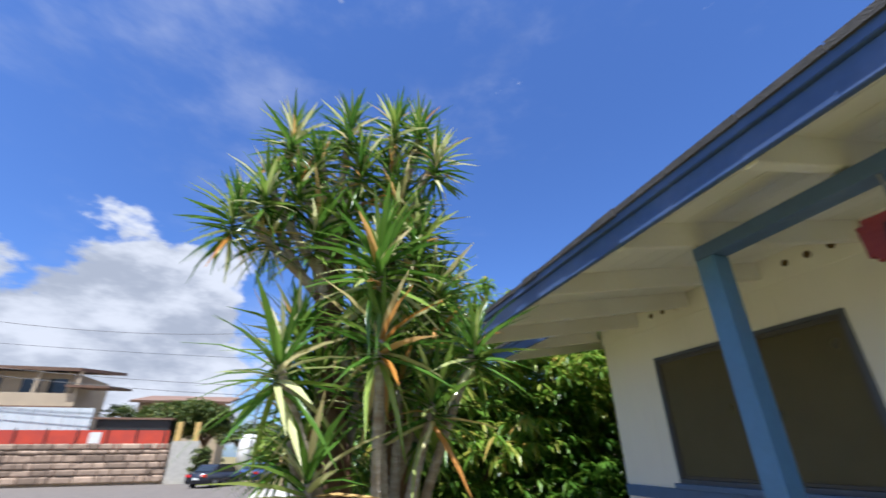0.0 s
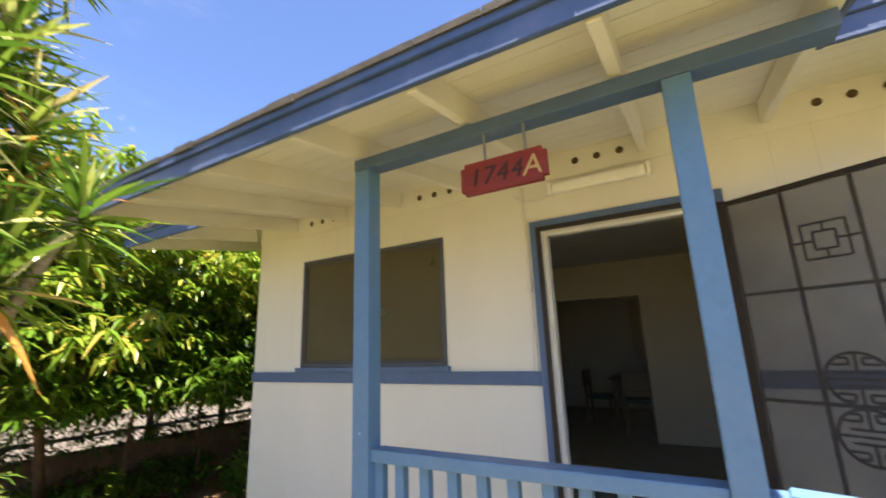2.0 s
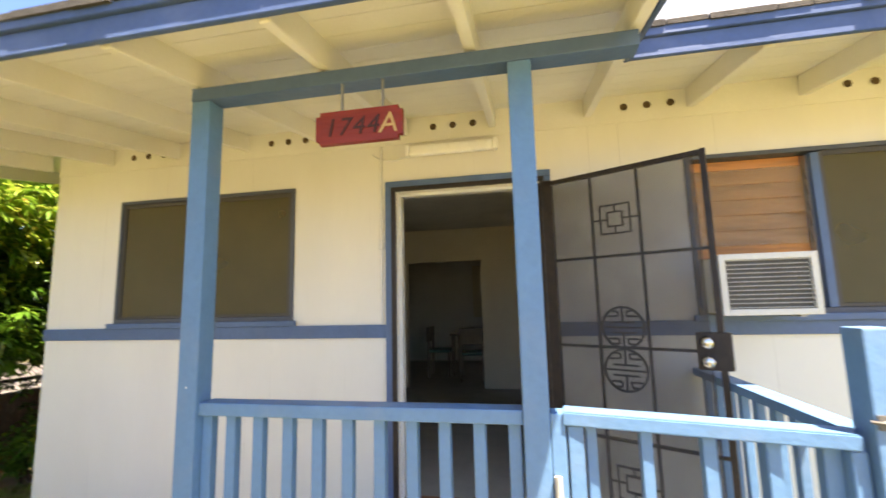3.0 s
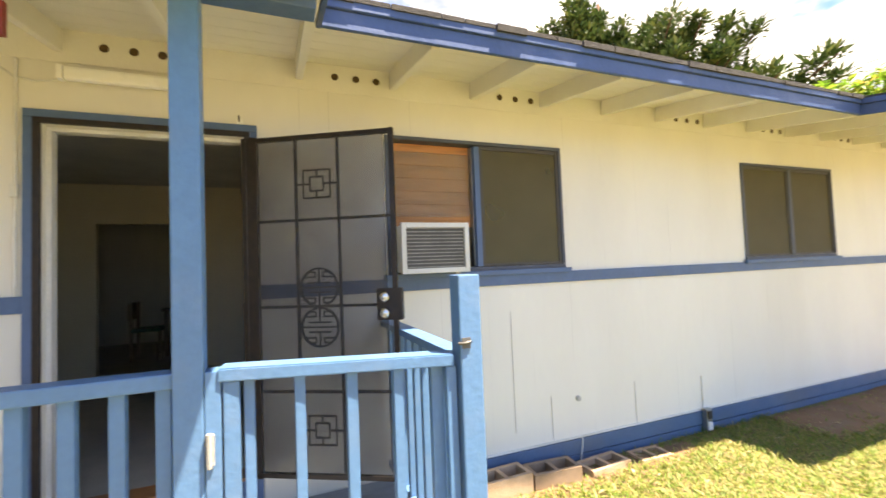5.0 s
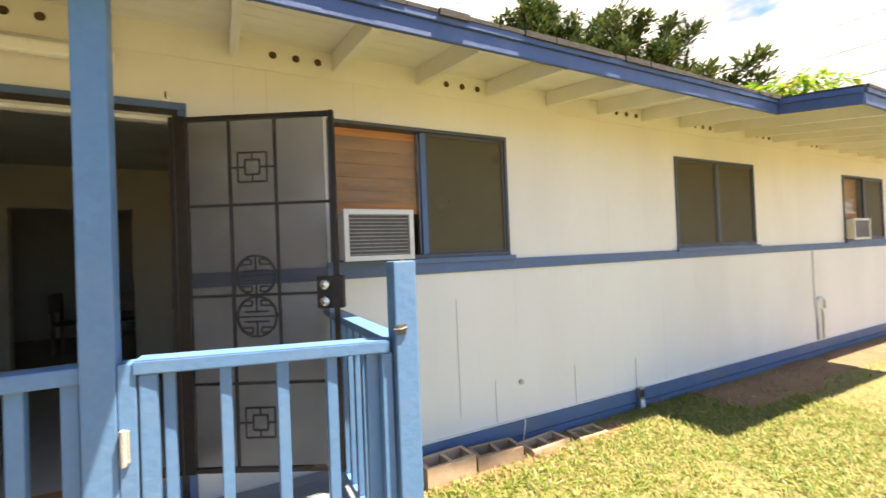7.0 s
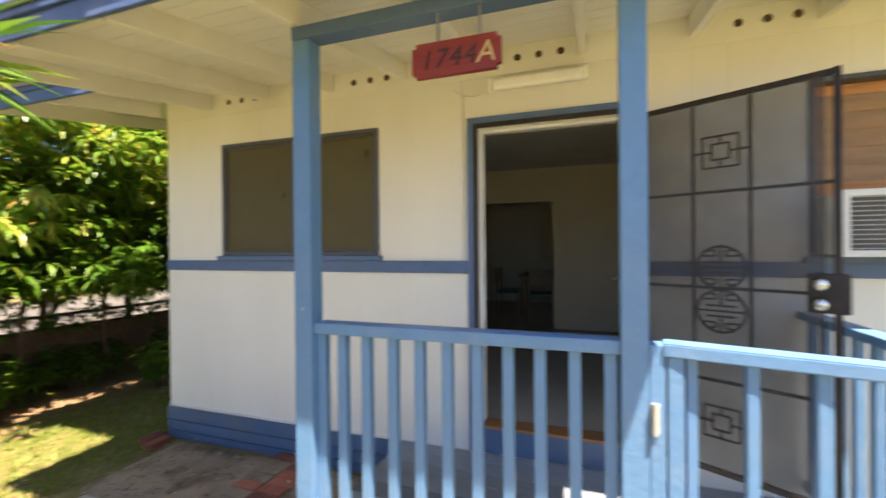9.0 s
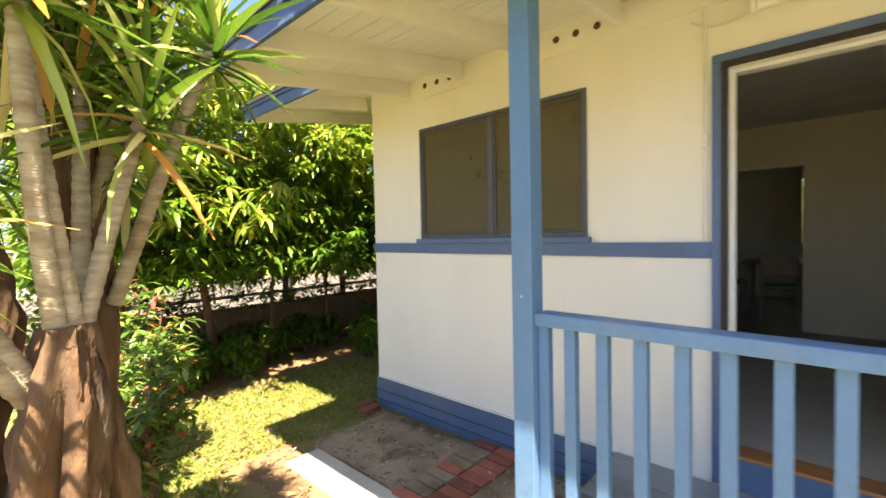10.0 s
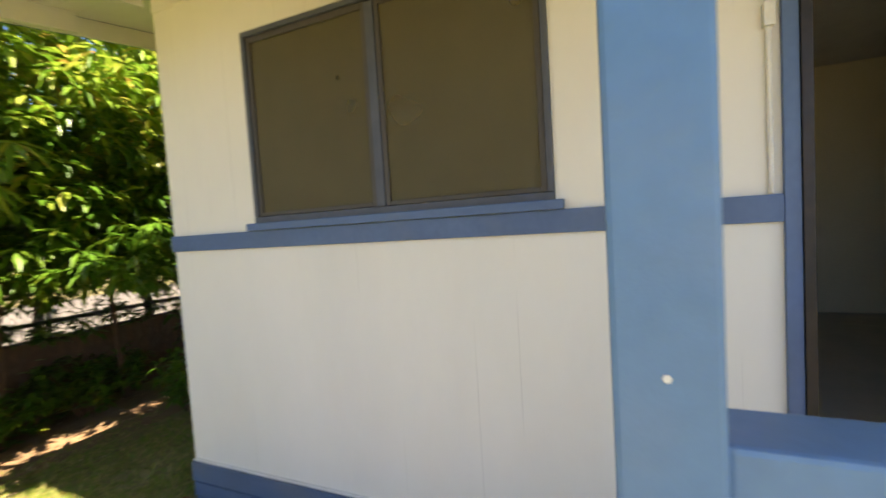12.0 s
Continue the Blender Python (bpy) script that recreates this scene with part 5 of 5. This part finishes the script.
# ---- beyond the garden ----
def car(at, yaw, label, paint, length=4.5, width=1.75, height=1.42):
    t = thing("car", at, label, "car")
    o, R = Vector(at), Matrix.Rotation(radians(yaw), 4, "Z")
    L, W, H = length / 2, width / 2, height

    def shaped(profile, w, bevel):
        bm = bmesh.new()
        f = bm.faces.new([bm.verts.new((x, -w, z)) for x, z in profile])
        e = bmesh.ops.extrude_face_region(bm, geom=[f])
        bmesh.ops.translate(bm, verts=[v for v in e["geom"] if isinstance(v, bmesh.types.BMVert)], vec=(0, 2 * w, 0))
        bmesh.ops.recalc_face_normals(bm, faces=bm.faces)
        bmesh.ops.bevel(bm, geom=bm.edges[:], offset=bevel, segments=2, affect="EDGES")
        bmesh.ops.transform(bm, matrix=Matrix.Translation(o) @ R, verts=bm.verts)
        return bm

    def at_car(bm):
        bmesh.ops.transform(bm, matrix=Matrix.Translation(o) @ R, verts=bm.verts)
        return bm

    part("body", shaped([(-L, 0.32), (-L + 0.05, 0.85), (-L + 0.5, 0.93), (L - 1.2, 0.9), (L - 0.1, 0.72), (L, 0.35), (L - 0.2, 0.22), (-L + 0.2, 0.22)], W, 0.07), paint, t, smooth=True)
    part("roof", shaped([(-L + 0.55, 0.9), (-L + 1.15, H - 0.03), (-L + 1.7, H), (L - 1.95, H - 0.02), (L - 1.1, 0.9)], W - 0.12, 0.05), paint, t)
    for s in (-1, 1):
        yy = s * (W - 0.112)
        bm = bmesh.new()
        v = [bm.verts.new((x, yy, z)) for x, z in ((-L + 0.85, 0.96), (-L + 1.25, H - 0.1), (L - 2.0, H - 0.1), (L - 1.4, 0.96))]
        v2 = [bm.verts.new((q.co.x, yy - s * 0.02, q.co.z)) for q in v]
        bm.faces.new(v), bm.faces.new(v2[::-1])
        for i in range(4):
            bm.faces.new((v[i], v2[i], v2[(i + 1) % 4], v[(i + 1) % 4]))
        part("side_window", at_car(bm), DARK_GLASS, t)
        part("tail_light", at_car(box(-L - 0.01, -L + 0.03, s * (W - 0.28) - 0.2, s * (W - 0.28) + 0.2, 0.66, 0.82, bevel=0.008)), TAIL, t, "red tail light")
        part("headlight", at_car(box(L - 0.12, L - 0.02, s * (W - 0.3) - 0.18, s * (W - 0.3) + 0.18, 0.55, 0.68, bevel=0.01)), CHROME, t)
        for x in (-L + 0.85, L - 0.85):
            w = part("wheel", at_car(tube([(x, s * (W - 0.2), 0.31), (x, s * (W + 0.005), 0.31)], 0.31, 18)), DARK, t)
            part("rim", at_car(tube([(x, s * (W + 0.006), 0.31), (x, s * (W + 0.012), 0.31)], 0.19, 14)), STEEL, w)
    part("rear_window", at_car(bar((-L + 0.62, 0, 0.99), (-L + 1.05, 0, H - 0.11), 1.25, 0.02, up=(0, 0, 1))), DARK_GLASS, t)
    part("windscreen", at_car(bar((L - 1.18, 0, 0.97), (L - 1.82, 0, H - 0.09), 1.3, 0.02, up=(0, 0, 1))), DARK_GLASS, t)
    part("number_plate", at_car(box(-L - 0.012, -L + 0.02, -0.2, 0.2, 0.5, 0.62)), TRIM_WHITE, t)
    return t


DARK_GLASS = mat("tinted_glass", (0.03, 0.04, 0.05), rough=0.08, bump=0.0)
TAIL = mat("tail_light_red", (0.6, 0.02, 0.02), rough=0.2, bump=0.0)
PAINT_DARK = mat("dark_car_paint", (0.03, 0.035, 0.05), rough=0.2, bump=0.0)
PAINT_SILVER = mat("silver_car_paint", (0.74, 0.74, 0.72), (0.7, 0.7, 0.69), rough=0.3, bump=0.0)
PINK_STONE = mat("rubble_wall", (0.46, 0.37, 0.29), (0.36, 0.29, 0.23), scale=1.6, rough=0.95, bump=0.6, fine=9)
BEIGE = mat("beige_stucco", (0.48, 0.39, 0.27), (0.42, 0.34, 0.24), scale=0.8, rough=0.9)
ROOF_BROWN = mat("brown_roof", (0.22, 0.13, 0.09), (0.16, 0.10, 0.07), scale=2, rough=0.9)
PALE_METAL = mat("pale_sheet_metal", (0.62, 0.68, 0.70), (0.5, 0.56, 0.6), scale=1, rough=0.6, stretch=(8, 1, 0.3))
YELLOW = mat("yellow_plaster", (0.62, 0.42, 0.14), rough=0.8)

car((-5.7, 37.5, -0.585), 62, "dark parked car with red tail lights on the street", PAINT_DARK)
car((-3.4, 41.5, -0.585), 75, "blue parked car farther up the street", mat("blue_car_paint", (0.05, 0.09, 0.2), rough=0.25, bump=0.0))
car((5.35, -19.6, ground_z(3, -19.6)), 178, "silver parked car under a low carport roof", PAINT_SILVER, 4.7, 1.8, 1.58)

# stone retaining wall of the house across the street
rw = thing("retaining_wall", (-16, 42, -0.6), "rough stone retaining wall beside the street", "wall", kind="structure")
part("core", box(-30, -10.3, 42.25, 43.0, -0.8, 1.9), PINK_STONE, rw)
rng = random.Random(21)
z, row = -0.45, 0
while z < 1.9:
    x = -24.5 + rng.uniform(-0.5, 0)
    h = rng.uniform(0.3, 0.62)
    while x < -10.4:
        w = rng.uniform(0.35, 1.5)
        if x + w > -10.4:
            w = -10.35 - x
        if w > 0.12:
            part("stone", box(x + 0.02, x + w - 0.02, 42.0 + rng.uniform(-0.04, 0.04), 42.26, z + 0.02, z + h - 0.02, bevel=0.1), STONE, rw)
        x += w
    z += h
solid("backdrop_fill", box(-45, -10.4, 43.01, 60, -0.8, 1.95), PINK_STONE, "raised yard behind the stone wall", "yard")
bar_t = thing("barrier_fence", (-16, 42.2, 1.95), "red-orange plastic mesh barrier on top of the stone wall", "barrier")
part("netting", box(-30, -10.7, 42.45, 42.48, 1.9, 3.25), BARRIER, bar_t)
for i in range(10):
    part("fence_post", tube([(-29 + 2 * i, 42.4, 1.9), (-29 + 2 * i, 42.4, 3.4)], 0.05, 6), DARK, bar_t)
part("notice", box(-16.2, -15.4, 42.40, 42.43, 2.3, 3.1), TRIM_WHITE, bar_t, "white notice board")
pf = thing("metal_fence", (-20, 44, 1.95), "pale sheet-metal fence behind the barrier", "fence")
for i in range(14):
    part("panel", box(-31 + i, -30.03 + i, 44.0, 44.04, 1.95, 5.0), PALE_METAL, pf)
df = thing("dark_shed", (-14.5, 45, 1.95), "low dark shed behind the barrier", "shed")
part("wall", box(-17, -11.5, 45, 47, 1.95, 4.2), DARK, df)
part("roof", box(-17.2, -11.3, 44.8, 47.2, 4.2, 4.35), ROOF_BROWN, df)
hs = thing("house", (-26, 50, 1.95), "two-storey beige house with brown eaves and a balcony", "house")
part("wall", box(-34, -21.8, 50, 58, 1.95, 8.6), BEIGE, hs)
part("roof", bar((-28, 48.4, 8.7), (-28, 59, 9.9), 14.5, 0.3), ROOF_BROWN, hs)
bl = part("balcony", box(-34, -20.6, 48.6, 50, 5.2, 5.5), ROOF_BROWN, hs)
part("parapet", box(-34, -20.6, 48.6, 48.75, 5.5, 6.6), BEIGE, bl)
for x in (-31, -28, -25, -22.9):
    w = part("window", box(x - 0.7, x + 0.7, 49.95, 50.05, 6.6, 8.0), DARK_GLASS, hs)
    part("frame", box(x - 0.78, x + 0.78, 49.97, 50.03, 6.5, 6.59), TRIM_WHITE, w)
for x in (-24, -20.8):
    part("pillar", box(x - 0.12, x + 0.12, 48.62, 48.86, 6.6, 8.6), BEIGE, hs)
part("side_roof", bar((-19.8, 48.2, 7.2), (-19.8, 54, 7.6), 3.4, 0.2), ROOF_BROWN, hs)
h2 = thing("house", (-14, 68, 2), "distant low house with a brown roof", "house")
part("wall", box(-21, -11, 66, 72, -0.6, 7.6), BEIGE, h2)
part("roof", bar((-16, 65, 7.6), (-16, 73, 9.0), 11.5, 0.3), ROOF_BROWN, h2)
gw = thing("gate_wall", (-9.4, 42.2, -0.6), "pale boundary wall with two yellow pillars", "wall")
part("wall", box(-10.29, -8.3, 42.2, 42.5, -0.7, 2.45), KERB, gw)
for x in (-10.1, -8.75):
    part("pillar", box(x - 0.2, x + 0.2, 42.55, 42.95, -0.7, 3.9, bevel=0.03), YELLOW, gw)
wt = thing("water_tank", (-4.5, 46, -0.6), "round white tank among the far gardens", "tank")
part("tank", tube([(-4.9, 46, -0.7), (-4.9, 46, 2.4), (-4.9, 46, 3.0), (-4.9, 46, 3.15)], [0.9, 0.9, 0.55, 0.1], 16), TRIM_WHITE, wt, smooth=True)


def tree(at, height, crown_r, label, seed, material=None, n=260, leaf=0.5, trunk=0.25, flat=0.7, name="tree"):
    t = thing(name, at, label, "tree")
    r = np.random.RandomState(seed)
    o = Vector(at)
    part("trunk", tube([o - Vector((0, 0, 0.3)), o + Vector((0.1, 0, height * 0.35)), o + Vector((0, 0.1, height * 0.7))], [trunk, trunk * 0.7, trunk * 0.35], 8), BARK_OLD, t, smooth=True)
    tips = []
    for i in range(11):
        a, e = r.uniform(0, math.tau), r.uniform(-0.2, 1.0)
        c = o + Vector((math.cos(a) * crown_r * 0.65, math.sin(a) * crown_r * 0.65, height - crown_r * flat + e * crown_r * flat * 0.6))
        part("limb", tube([o + Vector((0, 0, height * 0.4)), (o + Vector((0, 0, height * 0.45))).lerp(c, 0.5), c], [trunk * 0.4, trunk * 0.25, trunk * 0.1], 6), BARK_OLD, t)
        for k in range(n // 11):
            v = Vector(r.normal(0, 1, 3)).normalized() * crown_r * 0.48 * r.uniform(0.5, 1.0) ** 0.4
            tips.append((c.x + v.x, c.y + v.y, c.z + v.z * flat))
    leaf_part("crown", clumps(r, tips, 9, leaf * 0.5, leaf, leaf * 0.5, 0.2, material or FAR_LEAF, "crown"), t)
    return t


tree((-12.0, 50, 1.9), 4.6, 3.6, "round dark green tree behind the boundary wall", 31, n=520, leaf=0.42)
tree((-9.0, 48, -0.6), 6.6, 2.6, "dense round tree behind the yellow pillars", 32, n=520, leaf=0.36)
tree((-16.5, 52, 1.9), 4.0, 2.4, "green tree behind the shed", 33, n=300, leaf=0.4)
tree((-6.6, 56, -0.6), 5.5, 3.0, "green tree farther up the street", 34, n=320, leaf=0.42)
tree((-3.0, 52, -0.6), 5.0, 3.0, "yellow-green leafy street tree", 35, MANGO_SUN, n=320, leaf=0.4)
tree((-1.0, 33, -0.6), 3.4, 2.0, "yellow-green garden tree by the pavement", 36, MANGO_SUN, n=300, leaf=0.3)
tree((2.6, 40, -0.6), 6.0, 3.4, "green leafy street tree", 37, n=340, leaf=0.45)
tree((-7.9, 41.2, -0.6), 2.6, 0.7, "slim dark green cypress beside the wall", 38, n=200, leaf=0.2, trunk=0.08, flat=1.7)
for x, y, s in ((-40, 90, 41), (-22, 95, 42), (-5, 92, 43), (14, 95, 44), (30, 80, 45), (26, 60, 46)):
    tree((x, y, -0.6), 7.5, 7.0, "distant tree on the far side of the valley", s, n=300, leaf=1.0, trunk=0.4)
for i, (x, y) in enumerate(((13.5, 1.2), (13.5, -2.5), (14, 4.5))):
    tree((x, y, -0.5), 3.2, 1.9, "green tree behind the house", 50 + i, MANGO, n=260, leaf=0.25)

# the conifer behind the roof: up-tilted limbs with tufted twigs
con = thing("conifer_tree", (19, -16, -1), "tall dark conifer with tufted branches behind the roof", "tree")
rs = np.random.RandomState(77)
part("trunk", tube([(20, -16, -1.2), (20, -16, 8), (20, -16, 16)], [0.5, 0.35, 0.1], 10), BARK_OLD, con, smooth=True)
tips = []
for i in range(66):
    u = rs.uniform(0, 1)
    ex = 9.6 + 18 * u
    ez = min(8.2 + (ex - 9.6) * 0.78, 15.5) + rs.uniform(-2.8, 0.3)
    a = Vector((20 + (ex - 20) * 0.1, -16, max(4.0, ez - 5)))
    b = Vector((ex, -16 + rs.uniform(-3, 3), ez))
    m = a.lerp(b, 0.55) - Vector((0, 0, 0.7))
    part("limb", tube([a, m, b], [0.14, 0.09, 0.03], 6), BARK_OLD, con)
    for k in range(120):
        f = rs.uniform(0.15, 1.0)
        p = a.lerp(m, f).lerp(m.lerp(b, f), f)
        w = 0.72 * (1.2 - f)
        tips.append((p.x + rs.normal(0, w), p.y + rs.normal(0, w), p.z + rs.normal(0, w * 0.8) + 0.15))
leaf_part("crown", clumps(rs, tips, 10, 0.3, 0.30, 0.15, -0.1, CONIFER, "crown", -0.2, 0.95), con)
con.location += Vector((-1.1, -1.8, 0))
tree((8.4, -18.5, -1.0), 8.2, 2.2, "pale yellow-green tree beyond the house", 61, MANGO_SUN, n=300, leaf=0.3)
tree((1.0, -40, -1.0), 7.0, 4.5, "green tree down the drive", 62, n=340, leaf=0.6)

nb = thing("neighbour_house", (4.5, -24, -1), "white neighbouring house with a grey window", "house")
part("wall", box(-3, 9, -27, -23, -1.1, 3.25), TRIM_WHITE, nb)
part("roof", bar((3, -22.3, 3.3), (3, -27.5, 4.0), 13, 0.16), SHINGLE, nb)
w = part("window", box(5.6, 6.7, -22.99, -22.95, 1.25, 2.45), DARK_GLASS, nb, "grey window with a pale curtain")
part("frame", box(5.51, 6.79, -22.97, -22.93, 2.46, 2.54), TRIM_WHITE, w)
part("frame", box(5.51, 6.79, -22.97, -22.93, 1.16, 1.24), TRIM_WHITE, w)
cp = thing("carport", (3.5, -20, -1), "low white carport roof on thin posts", "carport")
part("roof", box(-1.5, 7.5, -22.8, -18.4, 0.92, 1.06, bevel=0.01), TRIM_WHITE, cp)
for x in (-1.2, 7.2):
    part("carport_post", tube([(x, -18.7, -1.1), (x, -18.7, 0.92)], 0.05, 8), STEEL, cp)

# overhead lines
pole = thing("utility_pole", (-4.6, 44.5, -0.6), "slim grey utility pole beside the street", "utility pole")
part("pole", tube([(-4.6, 44.5, -0.7), (-4.6, 44.5, 6.3)], [0.11, 0.07], 8), STEEL, pole)
part("crossarm", box(-5.3, -3.9, 44.45, 44.55, 5.7, 5.85), STEEL, pole)


def wire(a, b, sag, r=0.022):
    t = thing("overhead_wire", a, "thin dark overhead power line", "wire", "overhead wires")
    a, b = Vector(a), Vector(b)
    part("run", tube([a.lerp(b, i / 16) - Vector((0, 0, sag * 4 * (i / 16) * (1 - i / 16))) for i in range(17)], r, 5), DARK, t)


wire((-34, 42, 12.4), (2, 42, 12.6), 1.6)
wire((-34, 43, 8.8), (2, 43, 7.0), 0.6)
wire((-34, 43, 8.3), (2, 43, 6.1), 0.6)
wire((-4, 43, 9.4), (-44, 43, 10.8), 0.4, 0.015)
for k in range(3):
    wire((30, -42, 14 + k * 2.2), (-34, -38, 11 + k * 1.6), 0.6, 0.02)
